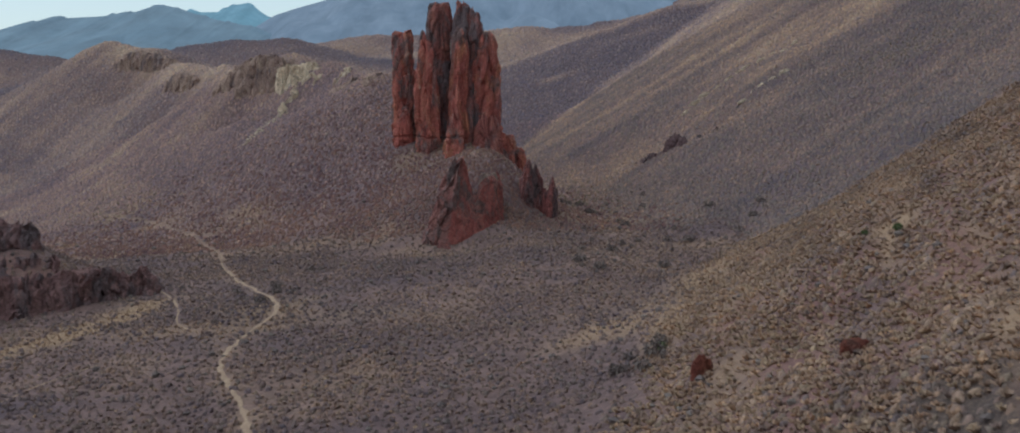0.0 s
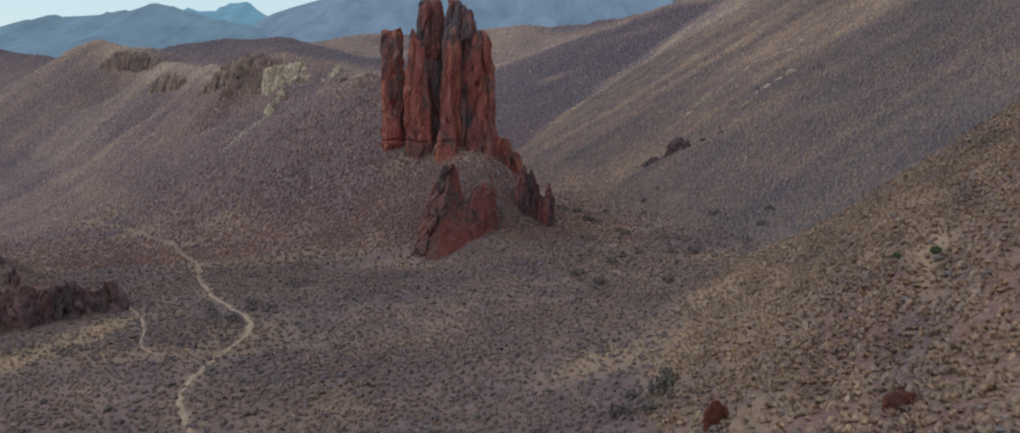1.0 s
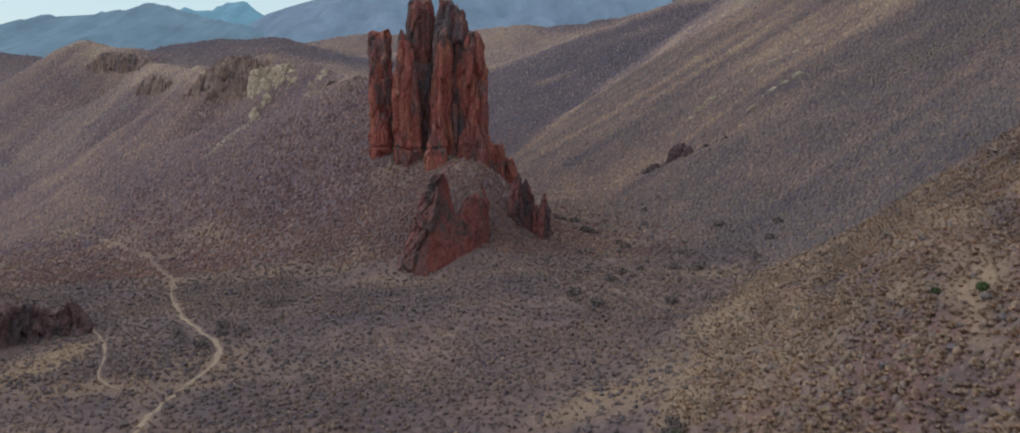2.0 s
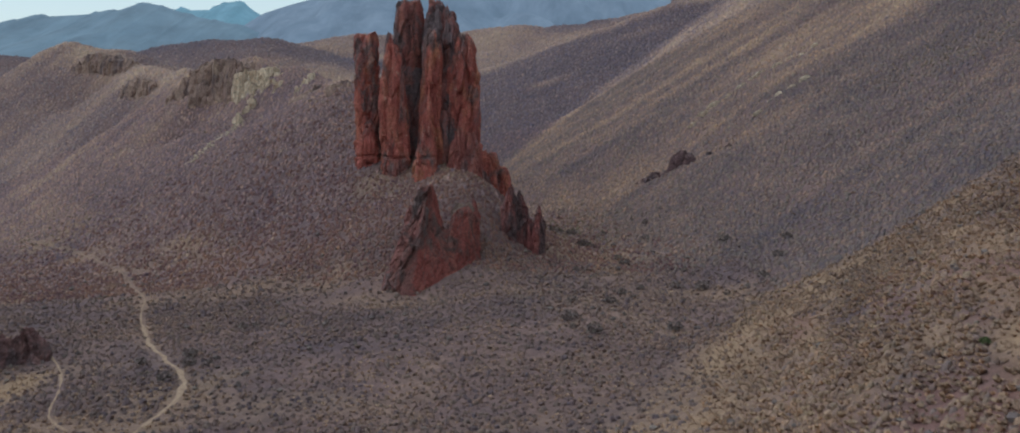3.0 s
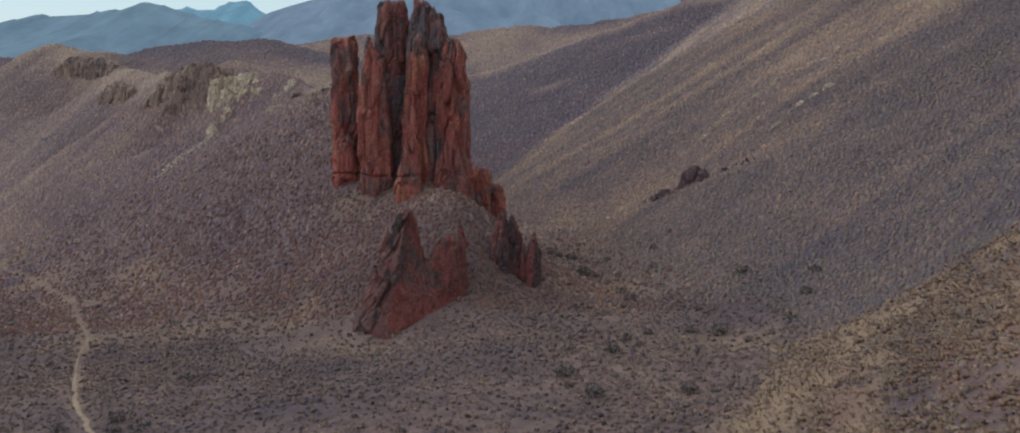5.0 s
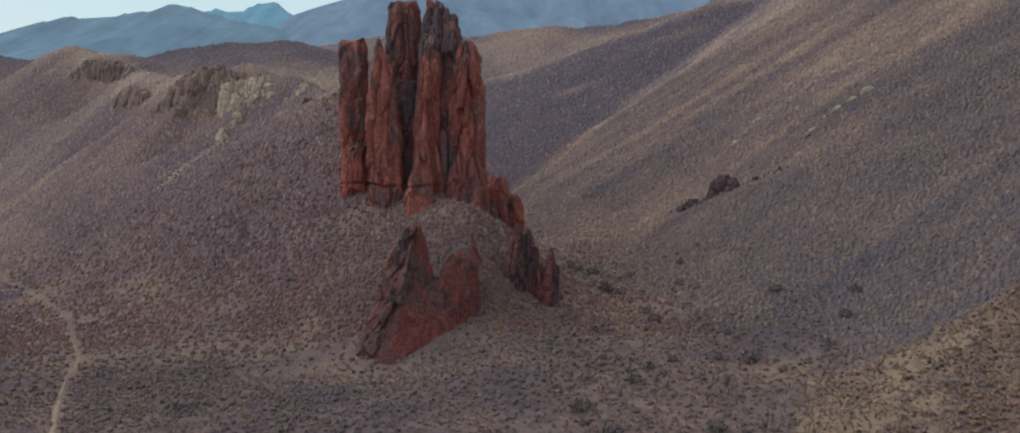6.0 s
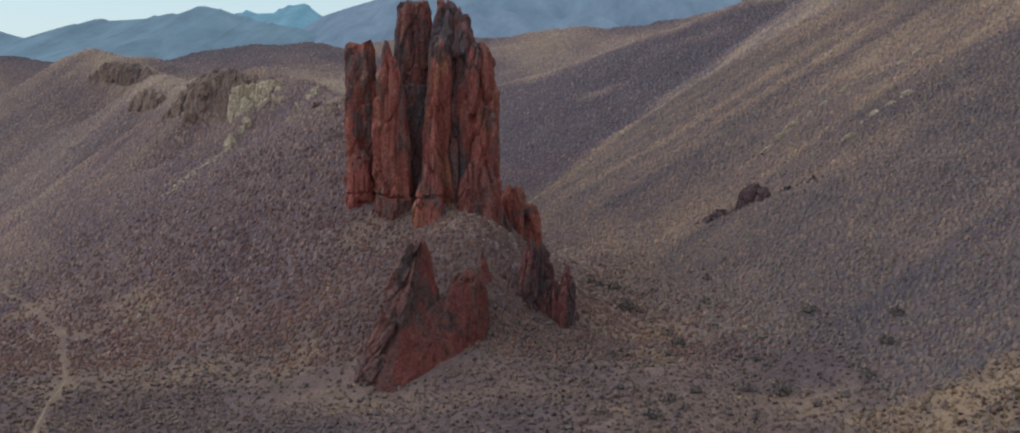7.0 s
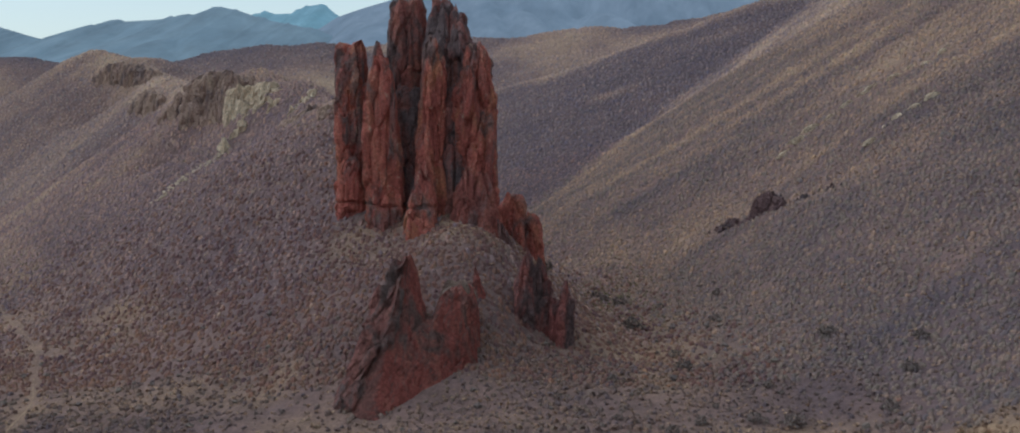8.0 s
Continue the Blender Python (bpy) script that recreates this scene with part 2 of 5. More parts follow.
def island_material(name, stops, rough=0.95):
    """Plants and stones: every clump takes its own tone, with drifts over the land."""
    m, t, b = material(name, rough)
    g = t.nodes.new("ShaderNodeNewGeometry")
    own = ramp(t, g.outputs["Random Per Island"], stops)
    v = coords(t)
    drift = ramp(t, noise_tex(t, v, 0.05, 4, 0.6), [(0.3, grey(0.75)), (0.7, grey(1.25))])
    col = mix(t, 1.0, own, drift, "MULTIPLY")
    fine = ramp(t, noise_tex(t, v, 9.0, 3, 0.7), [(0.3, grey(0.85)), (0.7, grey(1.15))])
    col = mix(t, 1.0, col, fine, "MULTIPLY")
    t.links.new(col, b.inputs["Base Color"])
    return m


def brush_material(name, stops):
    """Sagebrush and grass by the stand they grow in: cold mauve sage at 0, straw at 1."""
    m, t, b = material(name)
    g = t.nodes.new("ShaderNodeNewGeometry")
    v = coords(t)
    col = ramp(t, tree_attr(t, "tone"), stops)
    own = ramp(t, g.outputs["Random Per Island"], [(0.0, (0.80, 0.82, 0.92)), (0.3, (0.98, 0.92, 0.92)), (0.55, (0.97, 0.99, 0.89)), (0.8, (1.13, 1.03, 0.93)), (1.0, (1.27, 1.13, 0.96))])
    col = mix(t, 1.0, col, own, "MULTIPLY")
    fine = ramp(t, noise_tex(t, v, 5.0, 4, 0.75), [(0.32, grey(0.66)), (0.5, grey(1.0)), (0.68, grey(1.34))])
    col = mix(t, 1.0, col, fine, "MULTIPLY")
    t.links.new(col, b.inputs["Base Color"])
    bump(t, b, noise_tex(t, v, 6.0, 4, 0.7), 0.7, 0.12)
    return m


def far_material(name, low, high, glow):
    """Mountains kilometres away: the air's blue haze is put into their colour and glow."""
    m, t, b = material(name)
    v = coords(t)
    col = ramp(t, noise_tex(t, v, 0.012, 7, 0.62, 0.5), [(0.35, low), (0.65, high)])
    # the gullies' lit and shaded sides, streaked into the colour
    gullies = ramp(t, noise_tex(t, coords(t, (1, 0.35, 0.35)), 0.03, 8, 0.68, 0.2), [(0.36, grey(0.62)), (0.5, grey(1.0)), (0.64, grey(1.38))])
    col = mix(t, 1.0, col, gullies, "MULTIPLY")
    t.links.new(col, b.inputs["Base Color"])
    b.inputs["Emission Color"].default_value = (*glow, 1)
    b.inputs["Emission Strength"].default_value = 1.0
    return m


EARTH = ground_material()
RED_ROCK = rock_material("red_volcanic_tuff", [(0.310, 0.093, 0.082), (0.460, 0.136, 0.108), (0.56, 0.205, 0.145)], (0.185, 0.130, 0.126), (0.60, 0.42, 0.32), 0.545, 0.585, orange=(0.52, 0.215, 0.120), varnish=(30, 43))
DUSKY = rock_material("dusky_red_tuff", [(0.240, 0.086, 0.078), (0.340, 0.115, 0.098), (0.430, 0.170, 0.126)], (0.180, 0.134, 0.134), (0.46, 0.33, 0.25), 0.53, 0.60, varnish=(34, 48))
VARNISHED_AND_SHADED = rock_material("varnished_and_shaded_tuff", [(0.245, 0.102, 0.096), (0.325, 0.130, 0.114), (0.40, 0.180, 0.144)], (0.180, 0.138, 0.144), (0.37, 0.28, 0.225), 0.48, 0.63)
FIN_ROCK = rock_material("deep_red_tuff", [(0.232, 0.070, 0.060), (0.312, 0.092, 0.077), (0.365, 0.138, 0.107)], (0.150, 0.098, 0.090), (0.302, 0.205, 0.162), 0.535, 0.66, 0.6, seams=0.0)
CAP_ROCK = rock_material("grey_lichened_cap", [(0.20, 0.125, 0.105), (0.27, 0.185, 0.150), (0.34, 0.250, 0.200)], (0.15, 0.108, 0.100), (0.44, 0.37, 0.30), 0.56, 0.58)
FIN_DARK = rock_material("lichened_dark_tuff", [(0.215, 0.090, 0.082), (0.275, 0.116, 0.102), (0.335, 0.155, 0.128)], (0.165, 0.120, 0.115), (0.24, 0.185, 0.150), 0.5, 0.64, seams=0.15)
TWIN_ROCK = rock_material("red_brown_tuff", [(0.23, 0.080, 0.076), (0.31, 0.108, 0.096), (0.38, 0.155, 0.130)], (0.150, 0.104, 0.106), (0.24, 0.16, 0.13), 0.5, 0.68)
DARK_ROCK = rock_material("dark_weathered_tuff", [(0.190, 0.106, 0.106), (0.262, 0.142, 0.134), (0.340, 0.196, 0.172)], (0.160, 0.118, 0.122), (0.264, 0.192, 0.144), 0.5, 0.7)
BUFF_ROCK = rock_material("brown_ridge_tuff", [(0.300, 0.196, 0.170), (0.400, 0.268, 0.216), (0.500, 0.355, 0.265)], (0.205, 0.150, 0.145), (0.430, 0.318, 0.215), 0.53, 0.64)
PALE_ROCK = rock_material("pale_ochre_tuff", [(0.50, 0.365, 0.265), (0.70, 0.535, 0.385), (0.82, 0.66, 0.49)], (0.38, 0.27, 0.21), (0.86, 0.72, 0.55), 0.58, 0.58)
HILL_ROCK = rock_material("dark_hillside_rock", [(0.113, 0.071, 0.076), (0.167, 0.101, 0.103), (0.218, 0.136, 0.129)], (0.090, 0.071, 0.077), (0.276, 0.207, 0.172), 0.5, 0.68)
SAGE = brush_material("valley_sagebrush", [(0.0, (0.142, 0.108, 0.116)), (0.35, (0.192, 0.140, 0.136)), (0.6, (0.234, 0.164, 0.144)), (0.85, (0.300, 0.206, 0.152)), (1.0, (0.360, 0.250, 0.172))])
KNOLL_BRUSH = brush_material("knoll_brush", [(0.0, (0.110, 0.070, 0.078)), (0.3, (0.158, 0.091, 0.091)), (0.55, (0.204, 0.117, 0.101)), (0.8, (0.270, 0.170, 0.127)), (1.0, (0.334, 0.226, 0.155))])
# ridge brush: haze put into its colour, paler and bluer than the knoll's
BRUSH = brush_material("hazed_ridge_brush", [(0.0, (0.180, 0.138, 0.160)), (0.3, (0.256, 0.176, 0.182)), (0.55, (0.330, 0.226, 0.210)), (0.8, (0.410, 0.294, 0.234)), (1.0, (0.485, 0.365, 0.272))])
EAST_BRUSH = brush_material("east_hillside_brush", [(0.0, (0.154, 0.124, 0.130)), (0.3, (0.204, 0.158, 0.150)), (0.55, (0.268, 0.194, 0.172)), (0.8, (0.358, 0.244, 0.190)), (1.0, (0.440, 0.316, 0.232))])
# farthest brush, with still more of the air's haze in its colour
FAR_BRUSH = brush_material("hazed_far_brush", [(0.0, (0.160, 0.132, 0.164)), (0.3, (0.230, 0.178, 0.194)), (0.55, (0.305, 0.230, 0.222)), (0.8, (0.388, 0.276, 0.244)), (1.0, (0.465, 0.340, 0.278))])
SLOPE_SAGE = brush_material("spur_sage", [(0.0, (0.136, 0.103, 0.102)), (0.3, (0.202, 0.148, 0.132)), (0.6, (0.282, 0.202, 0.163)), (0.85, (0.372, 0.256, 0.192)), (1.0, (0.442, 0.312, 0.228))])
DARK_SAGE = island_material("dark_sagebrush", [(0.0, (0.140, 0.108, 0.104)), (0.6, (0.180, 0.141, 0.128)), (1.0, (0.220, 0.176, 0.150))])
STRAW = island_material("dry_grass", [(0.0, (0.315, 0.205, 0.146)), (0.5, (0.385, 0.256, 0.178)), (1.0, (0.460, 0.318, 0.218))])
OLIVE = island_material("olive_grass", [(0.0, (0.180, 0.150, 0.098)), (1.0, (0.270, 0.225, 0.130))])
RUST = rock_material("rust_red_stone", [(0.14, 0.042, 0.034), (0.20, 0.060, 0.042), (0.26, 0.098, 0.062)], (0.08, 0.05, 0.045), (0.4, 0.2, 0.12), 0.62, 0.7)
CHALK = island_material("pale_scree", [(0.0, (0.40, 0.30, 0.22)), (1.0, (0.62, 0.49, 0.36))], 0.9)
STONE = island_material("loose_stone", [(0.0, (0.09, 0.068, 0.064)), (0.5, (0.15, 0.112, 0.10)), (1.0, (0.26, 0.2, 0.16))], 0.9)
GREEN = island_material("green_shrub_leaves", [(0.0, (0.10, 0.115, 0.055)), (1.0, (0.17, 0.20, 0.085))])


def trail_material():
    m, t, b = material("trodden_dust")
    v = coords(t)
    col = ramp(t, noise_tex(t, v, 1.3, 5, 0.65), [(0.3, (0.28, 0.184, 0.130)), (0.5, (0.38, 0.258, 0.178)), (0.7, (0.47, 0.335, 0.232))])
    t.links.new(col, b.inputs["Base Color"])
    bump(t, b, noise_tex(t, v, 3.0, 5, 0.7), 0.5, 0.1)
    return m


TRAIL = trail_material()
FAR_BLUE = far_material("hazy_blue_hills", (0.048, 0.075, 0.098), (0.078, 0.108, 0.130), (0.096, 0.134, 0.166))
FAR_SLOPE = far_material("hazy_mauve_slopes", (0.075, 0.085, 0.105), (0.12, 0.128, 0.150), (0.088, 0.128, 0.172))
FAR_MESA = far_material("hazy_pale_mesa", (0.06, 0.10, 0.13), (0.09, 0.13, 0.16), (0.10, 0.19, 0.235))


# ---- mesh helpers ----
def mesh_from(name, verts, faces, mat, smooth=True):
    """A mesh from arrays: verts (n, 3), faces (m, 3) or (m, 4)."""
    me = bpy.data.meshes.new(name)
    verts, faces = np.asarray(verts, np.float32), np.asarray(faces, np.int32)
    m, c = faces.shape
    me.vertices.add(len(verts))
    me.vertices.foreach_set("co", verts.ravel())
    me.loops.add(m * c)
    me.loops.foreach_set("vertex_index", faces.ravel())
    me.polygons.add(m)
    me.polygons.foreach_set("loop_start", np.arange(0, m * c, c, dtype=np.int32))
    me.polygons.foreach_set("use_smooth", np.full(m, smooth))
    me.update(calc_edges=True)
    me.materials.append(mat)
    return me


def grid_faces(rows, cols, closed=False):
    i, j = np.meshgrid(np.arange(rows - 1), np.arange(cols if closed else cols - 1), indexing="ij")
    k = (j + 1) % cols
    return np.stack([i * cols + j, i * cols + k, (i + 1) * cols + k, (i + 1) * cols + j], -1).reshape(-1, 4)


def stretch(lo, a, b, hi, step, grow):
    """Grid lines: even between a and b, wider and wider out to lo and hi."""
    mid = list(np.arange(a, b + step / 2, step))
    up, s = [], step
    while (up[-1] if up else mid[-1]) < hi:
        s = min(s * grow, 60)
        up.append((up[-1] if up else mid[-1]) + s)
    down, s = [], step
    while (down[-1] if down else mid[0]) > lo:
        s = min(s * grow, 60)
        down.append((down[-1] if down else mid[0]) - s)
    return np.array(down[::-1] + mid + up)


def along(points, step):
    """Even points along a line, corners rounded."""
    p = np.array(points, float)
    for _ in range(2):
        q = [p[0]]
        for a, b in zip(p[:-1], p[1:]):
            q += [a * 0.75 + b * 0.25, a * 0.25 + b * 0.75]
        p = np.array(q + [p[-1]])
    d = np.concatenate([[0], np.cumsum(np.hypot(*np.diff(p, axis=0).T))])
    s = np.arange(0, d[-1], step)
    return np.stack([np.interp(s, d, p[:, 0]), np.interp(s, d, p[:, 1])], 1)


def off_line(x, y, pts):
    """Distance of many points from a line of points."""
    best = np.full(np.shape(x), 1e9)
    for px, py in pts:
        best = np.minimum(best, (x - px) ** 2 + (y - py) ** 2)
    return np.sqrt(best)


# ---- ground ----
TRAIL_LINE = [(-16, 66), (-19.5, 77), (-22, 86), (-24.6, 94.7), (-27.9, 101.8), (-30.7, 108.6), (-31.3, 115.6), (-31.5, 123.3), (-30.5, 131.1), (-30.2, 137),
              (-32.9, 145.7), (-36.4, 150.8), (-41.5, 160), (-46.2, 171.3), (-50.3, 182), (-52.6, 192), (-57.6, 200.8), (-65.5, 216.6), (-72.6, 225.6),
              (-81, 235), (-90.4, 246), (-96, 253.5), (-104.6, 262)]
SIDE_LINE = [(-55, 161), (-49.9, 152.7), (-46.8, 146), (-44.7, 140), (-43.2, 134), (-41.5, 130.6), (-38, 126.5)]
FOOT_LINE = [(-70, 108), (-60.6, 121.8), (-56.4, 130.3), (-53, 140), (-52.5, 148)]
GRASS_LINE = [(10.5, 106), (22.2, 124.2), (29.7, 137.1), (38, 150), (44, 157), (52, 160), (62, 159), (75, 158), (95, 157)]
rim_pts = along([(1, 309), (10, 320), (20, 334), (30, 345), (39, 346), (49, 348), (61, 361), (77, 389)], 2.0)
trail_pts, side_pts, foot_pts, grass_pts = along(TRAIL_LINE, 1.0), along(SIDE_LINE, 1.0), along(FOOT_LINE, 1.0), along(GRASS_LINE, 1.5)

gx = stretch(-2600, -125, 115, 2600, 1.0, 1.03)
gy = stretch(-500, 40, 345, 4600, 1.0, 1.025)
GX, GY = np.meshgrid(gx, gy)
GZ = land(GX, GY)


def ground_at(x, y):
    """Height on the ground sheet itself."""
    x, y = np.asarray(x, float), np.asarray(y, float)
    i = np.clip(np.searchsorted(gx, x) - 1, 0, len(gx) - 2)
    j = np.clip(np.searchsorted(gy, y) - 1, 0, len(gy) - 2)
    u, v = (x - gx[i]) / (gx[i + 1] - gx[i]), (y - gy[j]) / (gy[j + 1] - gy[j])
    return (GZ[j, i] * (1 - u) + GZ[j, i + 1] * u) * (1 - v) + (GZ[j + 1, i] * (1 - u) + GZ[j + 1, i + 1] * u) * v


def dryness(x, y):
    """Where dry grass outgrows the sagebrush: along the toe of the near spur and the outcrop's foot."""
    edge = np.clip((167 - y + 3 * fbm(x / 6, y / 6, 0, 2, 41)) / 3, 0, 1)
    g = np.exp(-(off_line(x, y, grass_pts) / 5.0) ** 2) * 0.85
    rise = face((6.53, 20, 100, 0.581, -0.184), x, y) - smax(3.0 + 0.03 * x, face((7.06, 40, 200, 0.453, 0.209), x, y), 3)
    g = np.maximum(g, 0.9 * np.clip((rise + 0.8) / 1.0, 0, 1) * np.clip((6.0 - rise) / 4, 0, 1) * np.clip((y - 88) / 15, 0, 1) * edge)
    bands = np.clip(0.15 + 2.2 * fbm(rise / 2.6, (0.302 * x + 0.953 * y) / 26, 0, 3, 44), 0, 0.9)
    g = np.maximum(g, bands * np.clip((rise - 1) / 3, 0, 1) * edge)
    g = np.maximum(g, np.exp(-(off_line(x, y, foot_pts) / 3.8) ** 2) * 1.3)
    apron = ((x + 11) / 13) ** 2 + ((y - 214) / 6.5) ** 2
    g = np.maximum(g, 0.6 * np.exp(-apron ** 2))
    g = np.maximum(g, np.exp(-(off_line(x, y, trail_pts) / 1.5) ** 2) * 0.45)
    gully = ((x - 20) / 9) ** 2 + ((y - 206) / 20) ** 2
    g = np.maximum(g, 0.55 * np.exp(-gully))
    plain = np.clip((5.5 - land(x, y)) / 2, 0, 1) * np.clip((y - 60) / 60, 0, 1)
    g = np.maximum(g, plain * np.clip(0.02 + 1.1 * fbm(x / 16, y / 10, 0, 3, 43), 0, 0.45))
    return np.clip(g * (0.9 + 1.2 * fbm(x / 5, y / 5, 0, 3, 40)), 0, 1)


def spur(x, y):
    """Height over the plain on the near spur, 0 to 1."""
    near_face = face((6.53, 20, 100, 0.581, -0.184), x, y)
    return np.clip((near_face - 3.4) / 1.6, 0, 1) * np.clip((near_face - face((7.06, 40, 200, 0.453, 0.209), x, y)) / 3 + 0.5, 0, 1) * np.clip((167 - y) / 5, 0, 1)


EAST_EDGE = ([150, 165, 186, 235, 273, 310, 334, 345, 360, 389, 420, 460], [46, 42, 38, 26, 9, 1, 18, 38, 60, 77, 95, 120])
SAGE_EDGE = ([20, 32, 42, 49, 58, 74, 90, 103, 140], [236, 238, 240, 233, 233, 245, 260, 268, 292])
crest_pts = along([p[:2] for p in SPIRE_RIDGE[4:]], 3.0)


def tone(x, y):
    """What grows: 0 close cold sage, 0.5 mixed brush, 1 dry straw; some shade and haze put in too."""
    x, y = np.asarray(x, float), np.asarray(y, float)
    z = land(x, y)
    patch = fbm(x / 24, y / 24, 0, 4, 401)
    small = fbm(x / 7, y / 7, 0, 3, 404)
    west = fbm((0.917 * x - 0.40 * y) / 7, (0.40 * x + 0.917 * y) / 60, 0, 4, 402)
    east = fbm((0.907 * y - 0.421 * x) / 5.0, (0.907 * x + 0.421 * y) / 60, 0, 5, 403)
    t = 0.45 + 0.40 * patch + 0.30 * small                                   # the valley floor
    flank = np.clip((z - 2.5) / 4, 0, 1)
    back = np.clip((y - 238 + 0.5 * (x + 30)) / 30, 0, 1)
    t = t + flank * (0.40 + 0.16 * patch + 0.12 * small + back * (0.16 + 0.42 * west) - t)
    far_crest = np.exp(-(off_line(x, y, crest_pts) / 13) ** 2) * np.clip((y - 300) / 40, 0, 1)
    t = t + 0.38 * far_crest
    e = np.clip((x - np.interp(y, *EAST_EDGE)) / 7, 0, 1) * np.clip((y - 162) / 6, 0, 1) * np.clip((460 - y) / 30, 0, 1)
    close = np.clip((np.interp(x, *SAGE_EDGE) - y) / 9 + 0.5 + 1.2 * east, 0, 1)
    streaked = 0.50 + 0.50 * east + 0.22 * patch + 0.16 * small + 0.14 * np.clip((z - 30) / 15, 0, 1)
    t = t + e * (streaked * (1 - close) + (0.35 + 0.22 * patch + 0.2 * east + 0.2 * small) * close - t)
    # far spur face: its shade and darker brush together put into the tone
    spur_face = ridge(x, y, FAR_SPUR, 0.46, 0.46, 8, 6) - face((45.7, 60, 320, 0.668, -0.024), x, y)
    dark = np.clip(spur_face / 1.6 + 0.5, 0, 1) * np.clip((y - 296) / 14, 0, 1) * np.clip((416 - y + 6 * small) / 8, 0, 1) * np.clip((x + 34) / 16, 0, 1)
    grassy = np.exp(-((x - 20 - 0.8 * (y - 377)) / 8) ** 2 - ((y - 377) / 3.2) ** 2) + 0.6 * np.exp(-((x - 52) / 14) ** 2 - ((y - 398) / 5) ** 2)
    t = t + dark * (0.20 + 0.2 * patch + 0.12 * small + 0.5 * grassy - t)
    # the rim's dry grass and its lit edge, both as a lighter tone
    t = t + 0.28 * np.exp(-(off_line(x, y, rim_pts) / 3.5) ** 2) * (1 - dark)
    crest = np.exp(-((y - 421) / 6.0) ** 2) * np.clip((x + 40) / 20, 0, 1) * np.clip((190 - x) / 20, 0, 1)
    t = t + 0.24 * crest
    bands = fbm((0.953 * x - 0.302 * y) / 2.2, (0.302 * x + 0.953 * y) / 24, 0, 3, 405)
    t = t + spur(x, y) * (0.48 + 0.2 * patch + 0.25 * small + 0.5 * bands - t)
    # far hills: patchy cover, its tone lifted to stand for haze
    hills = np.clip((y - 500) / 60, 0, 1)
    t = t + hills * (0.46 + 0.75 * fbm(x / 55, y / 70, 0, 4, 46) + 0.08 * np.clip((y - 700) / 60, 0, 1) - t)
    return np.clip(t, 0, 1)


def build_ground():
    me = mesh_from("ground", np.stack([GX, GY, GZ], -1).reshape(-1, 3), grid_faces(len(gy), len(gx)), EARTH)
    near = (np.abs(GX) < 130) & (GY > 15) & (GY < 340)
    d = np.zeros_like(GX)
    d[near] = np.maximum(d[near], dryness(GX[near], GY[near]))
    gravel = 0.85 * np.clip((51 - GY) / 6 + 1.5 * fbm(GX / 4, GY / 4, 0, 3, 49), 0, 1) * np.clip((GX - 5) / 8, 0, 1) * (1 - 0.8 * np.clip(d, 0, 1))
    rise = face((6.53, 20, 100, 0.581, -0.184), GX, GY) - smax(3.0 + 0.03 * GX, face((7.06, 40, 200, 0.453, 0.209), GX, GY), 3)
    scree = np.exp(-(((GX + 71) / 11) ** 2 + ((GY - 149) / 6.5) ** 2) ** 2) * np.clip(0.8 + 1.2 * fbm(GX / 3, GY / 3, 0, 3, 52), 0, 1)
    rust = np.clip(2.6 * fbm(rise / 1.5, (0.302 * GX + 0.953 * GY) / 15, 0, 3, 47), 0, 0.85) * np.clip((rise - 2.5) / 2, 0, 1) * np.clip((150 - GY) / 20, 0, 1)
    rust = np.maximum(rust, 0.85 * scree)
    me.attributes.new("rust", "FLOAT", "POINT").data.foreach_set("value", rust.ravel().astype(np.float32))
    me.attributes.new("gravel", "FLOAT", "POINT").data.foreach_set("value", gravel.ravel().astype(np.float32))
    me.attributes.new("tone", "FLOAT", "POINT").data.foreach_set("value", tone(GX, GY).ravel().astype(np.float32))
    me.attributes.new("dry", "FLOAT", "POINT").data.foreach_set("value", d.ravel().astype(np.float32))
    tagged(new("ground", me), "dry brown earth of a sagebrush valley and its hillsides", "ground", kind="structure")


def build_trail(name, line, width, label, seed):
    c = along(line, 0.35)
    d = np.gradient(c, axis=0)
    n = np.stack([-d[:, 1], d[:, 0]], 1) / np.hypot(d[:, 0], d[:, 1])[:, None]
    s = np.arange(len(c)) * 0.35
    width = width * (1 - 0.93 * np.clip((c[:, 1] - 160) / 45, 0, 1) ** 0.6)
    lo = -width * (0.5 + 0.7 * fbm(s / 1.6, 0, 0, 5, seed))
    hi = width * (0.5 + 0.7 * fbm(s / 1.6, 9, 0, 5, seed + 5))
    across = np.linspace(0, 1, 5)
    off = lo[:, None] * (1 - across) + hi[:, None] * across
    p = c[:, None, :] + n[:, None, :] * off[..., None]
    z = ground_at(p[..., 0], p[..., 1]) + 0.07 - 0.05 * np.abs(across - 0.5) * 2
    v = np.concatenate([p, z[..., None]], -1).reshape(-1, 3)
    tagged(new(name, mesh_from(name, v, grid_faces(len(c), 5), TRAIL)), label, "trail", kind="structure")


build_ground()
build_trail("trail", TRAIL_LINE, 0.56, "pale trodden dust footpath winding through the sagebrush", 51)
build_trail("side_trail", [(-51.5, 94), (-50.4, 100), (-49.1, 105), (-46.9, 109.6), (-45, 113)], 0.3, "short pale trodden path among the sagebrush", 66)
build_trail("side_trail", SIDE_LINE, 0.27, "faint narrow dusty path joining the footpath", 61)


